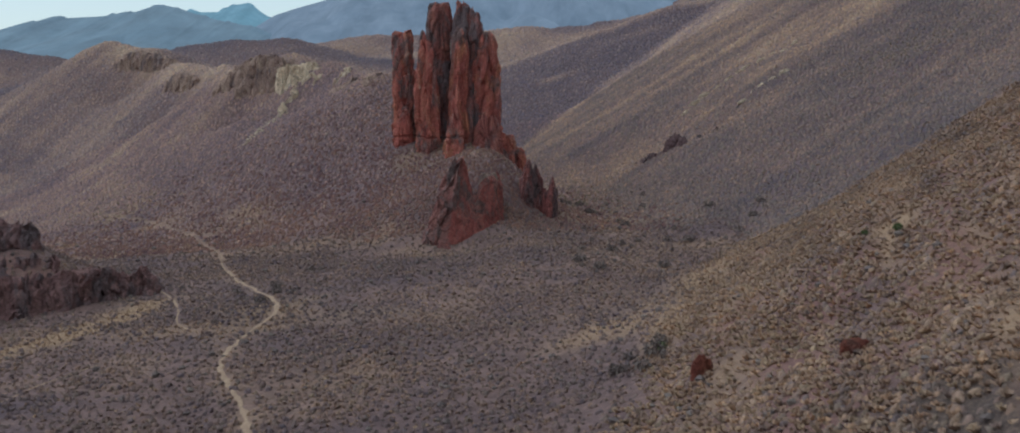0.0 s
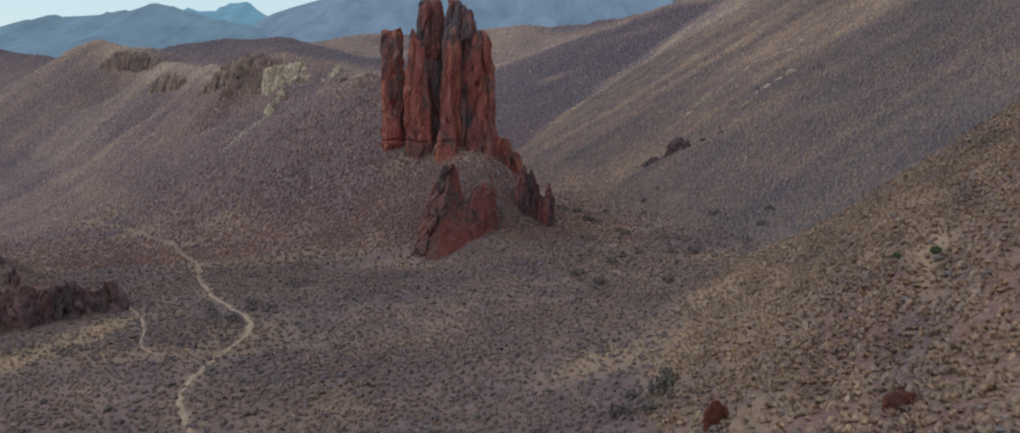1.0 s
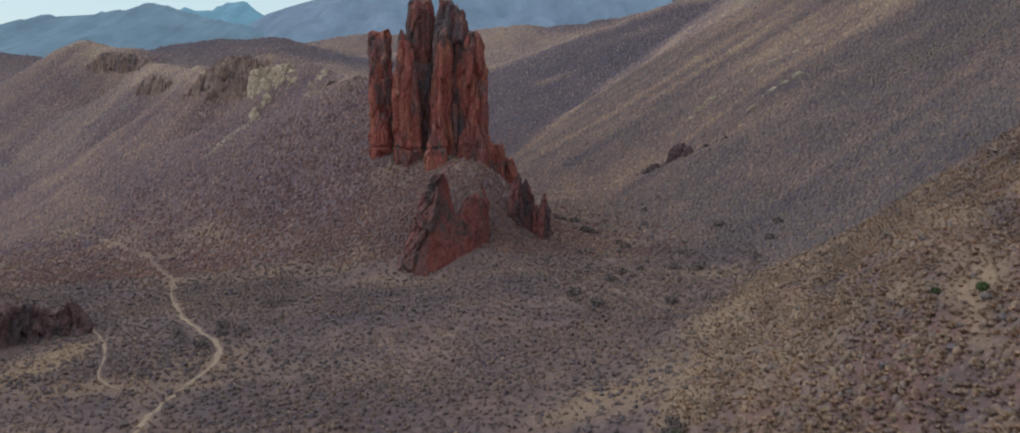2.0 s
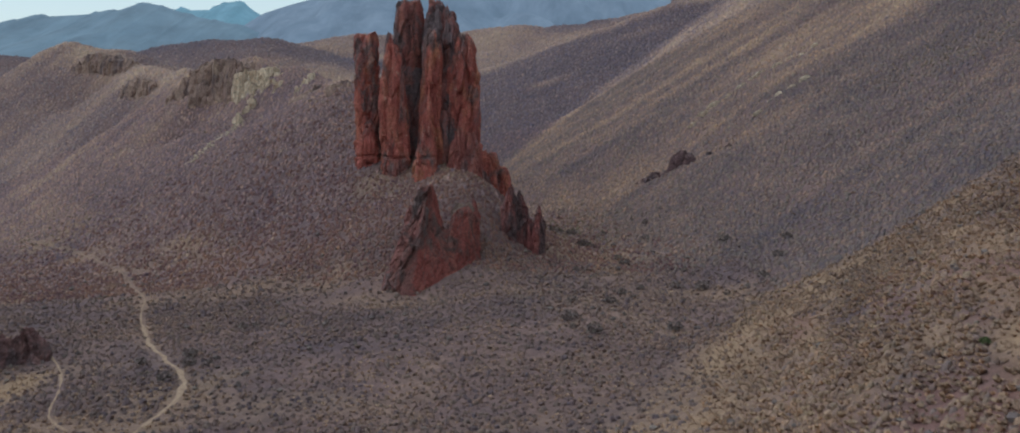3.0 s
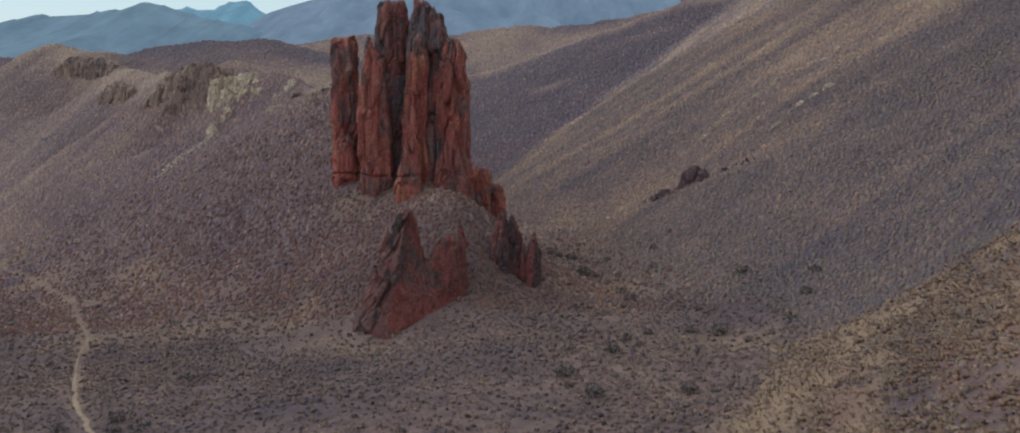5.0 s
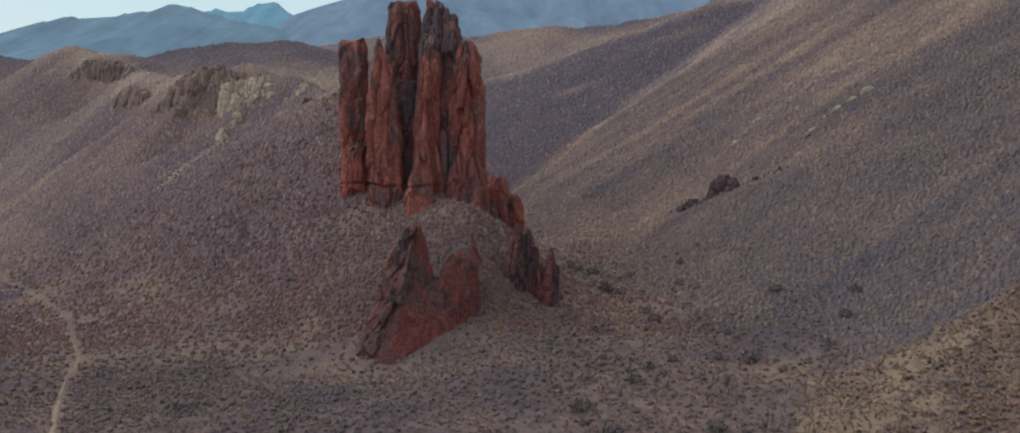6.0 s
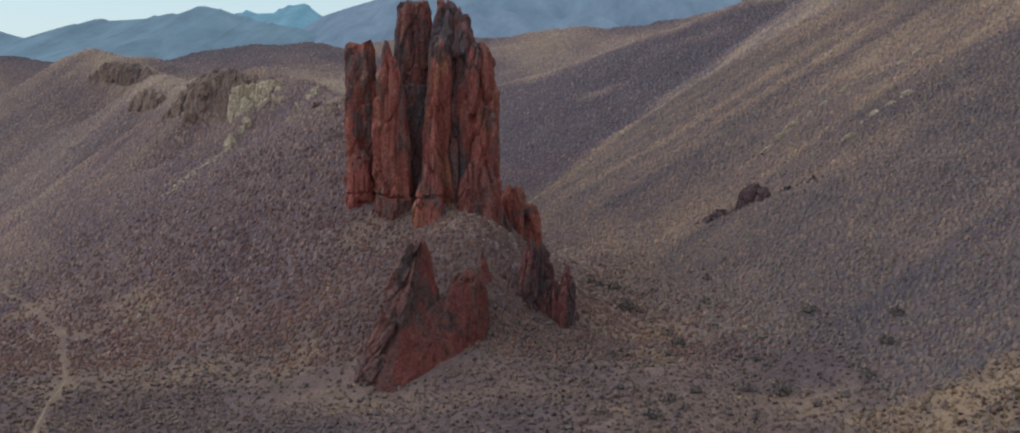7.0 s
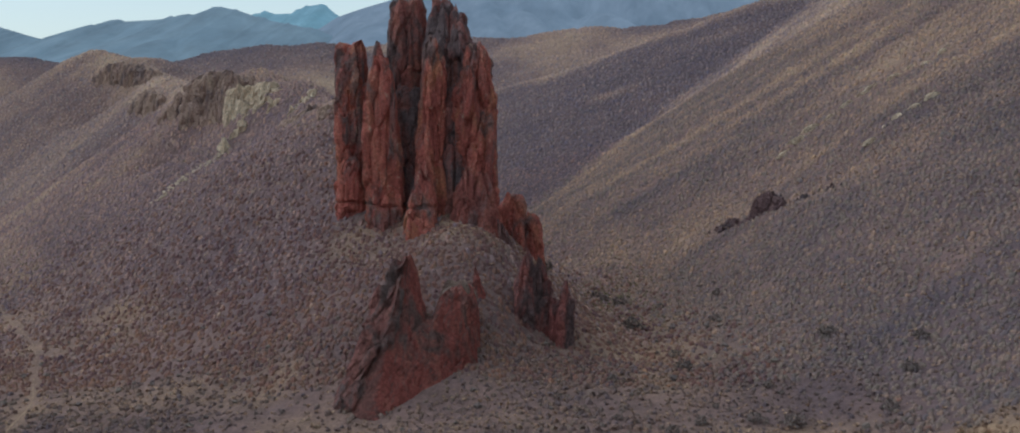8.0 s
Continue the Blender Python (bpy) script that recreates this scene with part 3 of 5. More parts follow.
# ---- far mountains ----
def mountain(name, label, crest, y, front, behind, base, mat, seed, spur, step, crag=0.0):
    xs = np.arange(crest[0][0], crest[-1][0] + step, step)
    top = np.interp(xs, [c[0] for c in crest], [c[1] for c in crest])
    top = top + fbm(xs / 60, 0, 0, 4, seed) * 0.8 + crag * np.maximum(fbm(xs / 9, 3, 0, 3, seed + 9), 0)
    t = np.concatenate([np.linspace(0, 1, 46), np.linspace(1, 0.55, 10)[1:]])
    ys = np.concatenate([np.linspace(y - front, y, 46), np.linspace(y, y + behind, 10)[1:]])
    X, Y = np.meshgrid(xs, ys)
    T = t[:, None] * np.ones_like(X)
    Z = base + (top[None, :] - base) * T ** 0.9
    Z = Z + (crease(X / 95 + Y / 400, Y / 700, 0, 3, seed + 3) + 0.3) * spur * T * (1 - T) * 4
    me = mesh_from(name, np.stack([X, Y, Z], -1).reshape(-1, 3), grid_faces(len(ys), len(xs)), mat)
    tagged(new(name, me), label, "mountain", kind="structure")


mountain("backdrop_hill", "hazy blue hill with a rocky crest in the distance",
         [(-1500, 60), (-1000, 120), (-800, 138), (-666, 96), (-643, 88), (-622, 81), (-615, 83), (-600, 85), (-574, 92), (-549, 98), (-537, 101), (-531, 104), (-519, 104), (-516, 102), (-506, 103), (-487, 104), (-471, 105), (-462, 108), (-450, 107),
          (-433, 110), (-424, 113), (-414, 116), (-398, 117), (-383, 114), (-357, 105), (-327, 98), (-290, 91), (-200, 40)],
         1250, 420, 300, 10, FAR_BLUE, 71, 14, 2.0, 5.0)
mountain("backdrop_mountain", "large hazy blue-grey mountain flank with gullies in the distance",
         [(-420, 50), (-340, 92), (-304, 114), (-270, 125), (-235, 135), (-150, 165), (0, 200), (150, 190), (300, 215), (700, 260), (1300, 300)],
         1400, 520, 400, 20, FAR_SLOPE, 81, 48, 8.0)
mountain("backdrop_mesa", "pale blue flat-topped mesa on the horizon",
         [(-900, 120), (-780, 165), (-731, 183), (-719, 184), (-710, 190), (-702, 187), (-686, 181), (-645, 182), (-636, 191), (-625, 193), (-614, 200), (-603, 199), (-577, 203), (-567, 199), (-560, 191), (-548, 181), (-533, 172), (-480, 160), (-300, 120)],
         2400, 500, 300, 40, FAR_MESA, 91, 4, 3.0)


# ---- rock ----
def footprint(points, n):
    """An outline of n even points, its corners a little rounded."""
    p = np.array(points, float)
    p = np.concatenate([p, p[:1]])
    d = np.concatenate([[0], np.cumsum(np.hypot(*np.diff(p, axis=0).T))])
    s = np.linspace(0, d[-1], n, endpoint=False)
    q = np.stack([np.interp(s, d, p[:, 0]), np.interp(s, d, p[:, 1])], 1)
    for _ in range(max(1, n // 24)):
        q = 0.5 * q + 0.25 * np.roll(q, 1, 0) + 0.25 * np.roll(q, -1, 0)
    return q


def oval(cx, cy, rx, ry, turn=0.0, n=10, seed=0):
    r = random.Random(seed)
    pts = []
    for i in range(n):
        a, k = 2 * math.pi * i / n, r.uniform(0.85, 1.15)
        px, py = rx * k * math.cos(a), ry * k * math.sin(a)
        pts.append((cx + px * math.cos(turn) - py * math.sin(turn), cy + px * math.sin(turn) + py * math.cos(turn)))
    return pts


def crag(outline, low, peak, profile, seed, n=56, step=0.4, flute=0.5, rough=0.5, ragged=0.06, bend=1.0, block=0.5, joint_at=None):
    """A weathered rock from its outline at the foot to its peak. profile: (height share, width share)."""
    foot = footprint(outline, n)
    c0 = foot.mean(0)
    high = peak[2] - low
    levels = max(6, int(high / step))
    s = np.linspace(0, 1, levels)
    wide = np.interp(s, [p[0] for p in profile], [p[1] for p in profile])
    wide[1:-1] = 0.5 * wide[1:-1] + 0.25 * (wide[2:] + wide[:-2])
    mid = c0[None, :] + (np.array(peak[:2]) - c0)[None, :] * (s ** bend)[:, None]
    xy = mid[:, None, :] + (foot - c0)[None] * wide[:, None, None]
    out = foot - c0
    out = out / np.hypot(out[:, 0], out[:, 1])[:, None]
    a = np.arange(n) / n * 2 * math.pi
    ca, sa = np.cos(a)[None, :], np.sin(a)[None, :]
    z = low + s[:, None] * high * np.ones((1, n))
    size = max(0.6, float(np.hypot(*(foot - c0).T).mean()))
    z = z + s[:, None] ** 3 * high * ragged * (fbm(ca * 1.6, sa * 1.6, seed * 3.7, 3, seed) * 2.2)
    push = flute * crease(ca * size * 0.45, sa * size * 0.45, z * 0.05 + seed, 2, seed + 1)
    X, Y = xy[..., 0], xy[..., 1]
    push = push + rough * (fbm(X / 2.6, Y / 2.6, z / 6.0, 4, seed + 2) + 0.5 * crease(X / 2.2, Y / 2.2, z / 7.0, 2, seed + 4) + 0.15)
    value, joint = cells(X / 2.0, Y / 2.0, z / 6.5, seed + 20)
    small, crack = cells(X / 0.9, Y / 0.9, z / 2.0, seed + 30)
    push = push + block * (0.6 * value - 0.55 * np.exp(-joint / 0.06) + 0.2 * small - 0.12 * np.exp(-crack / 0.06))
    push = push * np.minimum(1, 0.35 + wide[:, None])
    if joint_at is not None:
        push = push - 0.5 * np.exp(-((z - joint_at - 0.5 * fbm(X / 3, Y / 3, 0, 2, seed + 6)) / 0.22) ** 2)
    z = z + s[:, None] ** 4 * block * (value * 0.55 + small * 0.4)
    X, Y = X + out[None, :, 0] * push, Y + out[None, :, 1] * push
    v = np.stack([X, Y, z], -1)
    rings = [v]
    tip = v[-1].mean(0)
    for k, up in ((0.66, 0.05), (0.33, 0.075)):
        ring = tip + (v[-1] - tip) * k
        ring[:, 2] += up * size + fbm(ring[:, 0] / 0.8, ring[:, 1] / 0.8, seed, 3, seed + 8) * 0.35 * rough
        rings.append(ring[None])
    v = np.concatenate(rings, 0)
    rows = v.shape[0]
    faces = grid_faces(rows, n, True)
    verts = np.concatenate([v.reshape(-1, 3), v[-1].mean(0)[None]])
    last = (rows - 1) * n
    cap = np.array([(last + i, last + (i + 1) % n, len(verts) - 1, len(verts) - 1) for i in range(n)])
    return verts, faces, cap


def crag_mesh(name, mat, *args, **kw):
    verts, faces, cap = crag(*args, **kw)
    tris = np.concatenate([faces[:, [0, 1, 2]], faces[:, [0, 2, 3]], cap[:, :3]])
    return mesh_from(name, verts, tris, mat, False)


def rock_thing(name, label, category, pieces, group=""):
    """A rock of several parts: an empty at its foot, a mesh a part. pieces: (part name, material, crag arguments, options)."""
    first = pieces[0][2][0]
    x, y = np.mean([p[0] for p in first]), np.mean([p[1] for p in first])
    base = new(name)
    base.empty_display_size = 0.5
    base.location = (x, y, float(land(x, y)))
    tagged(base, label, category, group)
    for part_name, mat, args, kw in pieces:
        ob = new(part_name, crag_mesh(part_name, mat, *args, **kw))
        ob.parent = base
        ob.location = (-base.location.x, -base.location.y, -base.location.z)
    return base


def single_rock(name, label, category, mat, *args, group="", **kw):
    return tagged(new(name, crag_mesh(name, mat, *args, **kw)), label, category, group)


COLUMN = [(0, 1.12), (0.25, 1.0), (0.6, 0.95), (0.85, 0.78), (0.95, 0.6), (1, 0.38)]
TAPER = [(0, 1.15), (0.2, 1.0), (0.5, 0.82), (0.8, 0.55), (0.93, 0.38), (1, 0.2)]
BLOCK = [(0, 1.25), (0.4, 1.05), (0.8, 0.98), (0.94, 0.85), (1, 0.6)]
SPIKE = [(0, 1.1), (0.3, 0.85), (0.6, 0.55), (0.85, 0.28), (1, 0.08)]

SHAFT = [(0, 1.12), (0.25, 1.03), (0.6, 1.0), (0.86, 0.94), (0.96, 0.86), (1, 0.72)]
rough_pillar = dict(n=84, step=0.28, flute=0.8, rough=0.5, block=0.75, ragged=0.035)
rock_thing("rock_spire", "tall red-brown cluster of fluted rock pillars on a knoll", "rock spire", [
    ("pillar", RED_ROCK, (oval(-21.3, 225.4, 2.7, 3.6, 0, 11, 1), 22.5, (-21.2, 226.4, 40.7), [(0, 0.6), (0.1, 0.82), (0.3, 1.0), (0.72, 1.02), (0.88, 0.95), (0.96, 0.85), (1, 0.66)], 101), rough_pillar),
    ("pillar_base", RED_ROCK, (oval(-21.3, 223.6, 2.7, 3.2, 0, 11, 2), 11.0, (-21.2, 224.4, 25.6), [(0, 1.1), (0.3, 1.03), (0.7, 0.98), (0.9, 0.85), (1, 0.55)], 102), dict(rough_pillar, joint_at=19.0)),
    ("pillar", RED_ROCK, (oval(-15.9, 220.2, 3.0, 3.6, 0, 11, 3), 11.0, (-16.2, 221.2, 38.4), [(0, 1.1), (0.2, 1.06), (0.6, 0.97), (0.82, 0.8), (0.94, 0.6), (1, 0.34)], 103), dict(rough_pillar, joint_at=19.0)),
    ("pinnacle", DUSKY, (oval(-16.7, 222.8, 1.2, 1.5, 0, 9, 13), 28.0, (-16.6, 222.8, 41.0), [(0, 1.2), (0.6, 1.0), (0.85, 0.8), (1, 0.35)], 113), dict(n=44, step=0.25, flute=0.4, rough=0.4, block=0.5)),
    ("pillar", DUSKY, (oval(-14.1, 227.6, 3.1, 4.0, 0, 11, 4), 13.0, (-13.8, 229.8, 47.0), SHAFT, 104), dict(rough_pillar, ragged=0.02)),
    ("pillar", RED_ROCK, (oval(-9.3, 219.4, 2.2, 3.2, 0, 11, 5), 12.0, (-8.9, 221.6, 41.6), [(0, 1.3), (0.25, 1.1), (0.5, 0.94), (0.85, 0.84), (0.96, 0.62), (1, 0.35)], 105), dict(rough_pillar, n=68)),
    ("pillar", VARNISHED_AND_SHADED, (oval(-8.3, 225.4, 2.9, 4.0, 0, 11, 6), 13.0, (-8.3, 227.6, 46.3), [(0, 1.1), (0.6, 1.0), (0.84, 0.9), (0.94, 0.7), (1, 0.4)], 106), dict(rough_pillar, ragged=0.05)),
    ("pillar", VARNISHED_AND_SHADED, (oval(-5.6, 224.6, 2.6, 3.6, 0, 11, 7), 13.0, (-5.7, 226.4, 44.9), [(0, 1.1), (0.6, 1.0), (0.86, 0.9), (0.95, 0.72), (1, 0.42)], 107), dict(rough_pillar, ragged=0.05)),
    ("pillar", RED_ROCK, (oval(-3.0, 222, 3.0, 3.8, 0, 11, 8), 11.0, (-3.3, 222.6, 41.0), [(0, 1.3), (0.3, 1.06), (0.62, 1.06), (0.76, 0.98), (0.9, 0.78), (1, 0.45)], 108), dict(rough_pillar, block=1.0)),
    ("buttress", RED_ROCK, (oval(-10.4, 214.8, 2.5, 2.4, 0, 9, 9), 12.0, (-9.6, 217.2, 25.4), [(0, 1.2), (0.3, 1.05), (0.6, 0.88), (0.85, 0.62), (1, 0.3)], 109), dict(n=60, step=0.28, flute=0.5, rough=0.5, block=0.6, joint_at=19.0)),
    ("buttress", DUSKY, (oval(-4.4, 216.2, 2.2, 2.4, 0, 9, 10), 11.0, (-4.2, 218.5, 23.6), [(0, 1.25), (0.3, 1.05), (0.6, 0.88), (0.85, 0.62), (1, 0.3)], 110), dict(n=60, step=0.28, flute=0.5, rough=0.6, block=0.7)),
    ("buttress", DUSKY, (oval(-1.3, 216.8, 2.2, 2.8, 0, 9, 11), 8.0, (-1.8, 218.6, 23.0), [(0, 1.3), (0.3, 1.05), (0.6, 0.8), (0.85, 0.55), (1, 0.25)], 111), dict(n=60, step=0.28, flute=0.5, rough=0.6, block=0.7)),
    # recess wall and core: the clefts' shade is put into their dark rock
    ("recess_wall", VARNISHED_AND_SHADED, (oval(-6.2, 220.8, 2.8, 2.8, 0, 10, 14), 12.0, (-6.3, 223.4, 35.0), [(0, 1.15), (0.5, 1.0), (0.85, 0.85), (1, 0.5)], 114), dict(n=64, step=0.28, flute=0.5, rough=0.6, block=0.7)),
    ("core", VARNISHED_AND_SHADED, (oval(-11.0, 224.8, 7.6, 3.8, 0, 12, 12), 12.0, (-10.8, 226.0, 34.0), [(0, 1.05), (0.5, 0.98), (0.85, 0.85), (1, 0.5)], 112), dict(n=110, flute=1.0, rough=0.9, block=0.8)),
])
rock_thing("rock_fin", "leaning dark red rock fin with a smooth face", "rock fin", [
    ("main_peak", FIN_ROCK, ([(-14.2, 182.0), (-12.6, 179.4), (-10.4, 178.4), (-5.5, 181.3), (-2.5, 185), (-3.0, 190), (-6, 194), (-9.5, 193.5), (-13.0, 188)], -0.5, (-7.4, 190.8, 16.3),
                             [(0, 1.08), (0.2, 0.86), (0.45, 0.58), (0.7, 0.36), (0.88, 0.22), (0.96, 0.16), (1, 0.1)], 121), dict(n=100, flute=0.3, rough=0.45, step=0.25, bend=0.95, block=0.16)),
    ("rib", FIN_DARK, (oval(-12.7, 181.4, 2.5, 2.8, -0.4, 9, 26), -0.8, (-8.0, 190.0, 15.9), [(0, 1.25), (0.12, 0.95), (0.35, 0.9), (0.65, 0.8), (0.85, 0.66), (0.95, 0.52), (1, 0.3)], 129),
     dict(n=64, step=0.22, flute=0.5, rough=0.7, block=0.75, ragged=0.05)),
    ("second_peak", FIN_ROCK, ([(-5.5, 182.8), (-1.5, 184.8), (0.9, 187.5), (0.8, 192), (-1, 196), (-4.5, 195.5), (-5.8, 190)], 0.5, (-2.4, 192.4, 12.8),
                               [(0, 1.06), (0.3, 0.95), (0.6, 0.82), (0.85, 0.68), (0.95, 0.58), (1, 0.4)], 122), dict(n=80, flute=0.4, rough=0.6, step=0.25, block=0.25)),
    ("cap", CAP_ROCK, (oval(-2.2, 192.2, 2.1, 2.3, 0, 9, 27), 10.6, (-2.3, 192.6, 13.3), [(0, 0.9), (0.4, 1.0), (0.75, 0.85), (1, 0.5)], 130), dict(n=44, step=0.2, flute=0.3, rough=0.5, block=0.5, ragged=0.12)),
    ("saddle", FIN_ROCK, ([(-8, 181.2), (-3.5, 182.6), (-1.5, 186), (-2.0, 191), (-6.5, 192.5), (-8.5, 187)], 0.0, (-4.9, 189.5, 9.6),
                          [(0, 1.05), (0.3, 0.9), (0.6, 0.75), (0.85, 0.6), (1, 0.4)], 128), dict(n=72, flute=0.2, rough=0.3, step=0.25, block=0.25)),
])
single_rock("rock_spike", "small dark red pointed rock on the knoll's slope", "rock", FIN_ROCK, oval(-0.1, 199.8, 1.3, 1.5, 0, 8, 21), 7.5, (-1.1, 200.4, 13.9), SPIKE, 123, n=40, step=0.25, flute=0.3, rough=0.4, block=0.3)
rock_thing("twin_rock_spikes", "pair of dark red jagged rock teeth joined at the foot", "rock", [
    ("spike", TWIN_ROCK, (oval(5.5, 201.2, 1.9, 2.2, 0, 9, 22), 2.0, (5.0, 201.4, 15.3), [(0, 1.2), (0.3, 1.02), (0.7, 0.92), (0.84, 0.66), (0.93, 0.4), (1, 0.16)], 124), dict(n=64, step=0.25, flute=0.6, rough=0.7, block=0.6, ragged=0.08)),
    ("spike", TWIN_ROCK, (oval(6.5, 202.2, 1.4, 1.7, 0, 8, 25), 3.0, (6.5, 202.4, 14.4), [(0, 1.15), (0.4, 1.0), (0.75, 0.8), (0.9, 0.5), (1, 0.18)], 127), dict(n=48, step=0.25, flute=0.5, rough=0.6, block=0.6, ragged=0.08)),
    ("spike", TWIN_ROCK, (oval(9.5, 200.0, 1.4, 1.8, 0, 9, 23), 1.0, (9.8, 200.2, 11.8), [(0, 1.2), (0.4, 1.02), (0.72, 0.85), (0.88, 0.52), (1, 0.18)], 125), dict(n=56, step=0.25, flute=0.5, rough=0.6, block=0.6, ragged=0.08)),
    ("saddle", TWIN_ROCK, (oval(7.9, 200.6, 2.5, 1.7, 0, 9, 24), 1.5, (7.9, 200.8, 9.8), [(0, 1.15), (0.5, 1.0), (0.85, 0.8), (1, 0.45)], 126), dict(n=60, step=0.25, flute=0.5, rough=0.6, block=0.95, ragged=0.1)),
])
rock_thing("ridge_crags", "dark red broken crags stepping down from the spire", "rock", [
    ("crag", DARK_ROCK, (oval(0.3, 220.0, 2.3, 2.6, 0, 9, 31), 6.0, (-0.1, 220.6, 16.6), COLUMN, 131), dict(n=60, step=0.3, flute=0.5, rough=0.8)),
    ("crag", DARK_ROCK, (oval(2.3, 216.5, 1.7, 2.0, 0, 9, 32), 4.0, (1.9, 217, 13.4), COLUMN, 132), dict(n=48, step=0.3, flute=0.4, rough=0.6)),
    ("crag", DARK_ROCK, (oval(3.4, 211.5, 1.3, 1.6, 0, 9, 33), 4.0, (3.1, 211.5, 11.4), TAPER, 133), dict(n=40, step=0.3, flute=0.4, rough=0.6)),
    ("crag", RED_ROCK, (oval(1.2, 234.5, 3.0, 2.8, 0, 9, 34), 6.0, (0.9, 235, 18.0), COLUMN, 134), dict(n=60, step=0.3, flute=0.6, rough=0.8)),
    ("crag", RED_ROCK, (oval(4.0, 235.5, 2.0, 2.2, 0, 9, 35), 5.0, (3.7, 235.5, 15.4), COLUMN, 135), dict(n=48, step=0.3, flute=0.5, rough=0.7)),
])
def jagged(line, rise, width, step, seed, mat=HILL_ROCK):
    """Small pointed rocks in a ragged row along a hillside."""
    r = random.Random(seed)
    pts = along(line, step)
    tops = np.interp(np.linspace(0, 1, len(pts)), np.linspace(0, 1, len(rise)), rise)
    out = []
    for i, (px, py) in enumerate(pts):
        px, py = px + r.uniform(-0.5, 0.5), py + r.uniform(-0.6, 0.6)
        g, w = float(land(px, py)), width * r.uniform(0.7, 1.4)
        out.append(("crag", mat, (oval(px, py, w, w * r.uniform(0.6, 0.9), r.uniform(-0.8, 0.2), 8, seed + i), g - 1.2, (px + r.uniform(0.1, 0.9), py + 0.3, g + tops[i] * r.uniform(0.6, 1.25)),
                                        r.choice((COLUMN, BLOCK, TAPER)), seed * 3 + i), dict(n=30, step=0.25, flute=0.35, rough=0.6, ragged=0.14, block=0.6)))
    return out


rock_thing("hillside_outcrop", "dark jagged outcrop breaking through the sagebrush hillside", "rock outcrop",
           jagged([(38.4, 244.0), (40.4, 243.4), (42.6, 242.2)], [1.0, 3.0, 1.6], 1.5, 0.75, 141)
           + jagged([(43.4, 241.2), (47.2, 238.0), (51.0, 234.8)], [0.5, 0.6, 0.35], 0.8, 0.7, 161)
           + jagged([(32.0, 246.4), (34.6, 245.4), (36.4, 244.4)], [0.5, 1.1, 0.6], 1.05, 0.8, 181))
def outcrop_row(line, tops, width, seed):
    """Broken crags side by side, sinking into a slope."""
    r = random.Random(seed)
    pts = along(line, width * 0.95)
    h = np.interp(np.linspace(0, 1, len(pts)), np.linspace(0, 1, len(tops)), tops)
    out = []
    for i, (px, py) in enumerate(pts):
        w = width * r.uniform(0.85, 1.4)
        out.append(("crag", DARK_ROCK, (oval(px + r.uniform(-0.8, 0.8), py + r.uniform(-1.4, 1.0), w, w * r.uniform(0.7, 1.0), r.uniform(0.2, 1.1), 10, seed + i), -6.0,
                                                    (px + r.uniform(-1, 0.4), py + r.uniform(0.8, 2.4), h[i] + r.uniform(-0.7, 0.6)), r.choice((BLOCK, COLUMN, BLOCK, TAPER)), seed * 5 + i),
                    dict(n=60, step=0.28, flute=0.7, rough=1.0, block=1.1, ragged=0.08)))
    return out


rock_thing("valley_outcrop", "low dark red craggy outcrop at the valley's edge", "rock outcrop",
           outcrop_row([(-55.8, 154.4), (-60, 151.4), (-65, 146.4), (-70, 142.4), (-76, 139.4)], [1.6, 2.8, 2.2, 3.4, 4.6], 2.6, 151)
           + outcrop_row([(-60.5, 150.0), (-66, 143.6), (-71.5, 139.4)], [0.2, 0.8, 1.6], 1.7, 171)
           + outcrop_row([(-73.4, 156.6), (-77, 156.0), (-82, 156.8)], [8.2, 8.8, 9.8], 2.5, 191)
           + jagged([(-62, 153.5), (-67, 150.5), (-72, 149), (-78, 148)], [0.9, 1.5, 1.2, 1.8], 1.3, 1.9, 192, DARK_ROCK)
           + jagged([(-66, 155), (-71, 153), (-77, 152)], [0.7, 1.2, 1.5], 1.0, 2.3, 193, DARK_ROCK))


def cliff(name, label, mat, line, heights, width, seed, drop):
    """A row of rock columns along a ridge."""
    r = random.Random(seed)
    pts = along(line, width * 1.0)
    h = np.interp(np.linspace(0, 1, len(pts)), np.linspace(0, 1, len(heights)), heights)
    pieces = []
    for i, (px, py) in enumerate(pts):
        w = width * r.uniform(1.25, 1.75)
        top = h[i] + r.uniform(-0.8, 0.5)
        back = r.uniform(-0.6, 0.8)
        low = min(float(land(px, py)), top) - drop
        pieces.append(("column", mat, (oval(px, py + back, w, w * r.uniform(0.7, 0.95), r.uniform(-0.4, 0.4), 9, seed + i), low,
                                       (px + 0.3, py + back + 1.8, top), BLOCK, seed * 7 + i), dict(n=56, step=0.5, flute=1.1, rough=1.0, ragged=0.03, block=0.9)))
    return rock_thing(name, label, "cliff", pieces)


cliff("ridge_cliff", "dark brown cliff band below the ridge's summit", BUFF_ROCK, [(-160, 433), (-151, 429), (-142, 425), (-133, 420), (-126, 412)], [36.5, 42.5, 41, 38.5, 35], 2.3, 201, 6)
cliff("ridge_cliff", "brown fluted cliff on the ridge", BUFF_ROCK, [(-119, 374), (-113, 366), (-107, 359)], [30, 33.2, 32], 2.3, 211, 8)
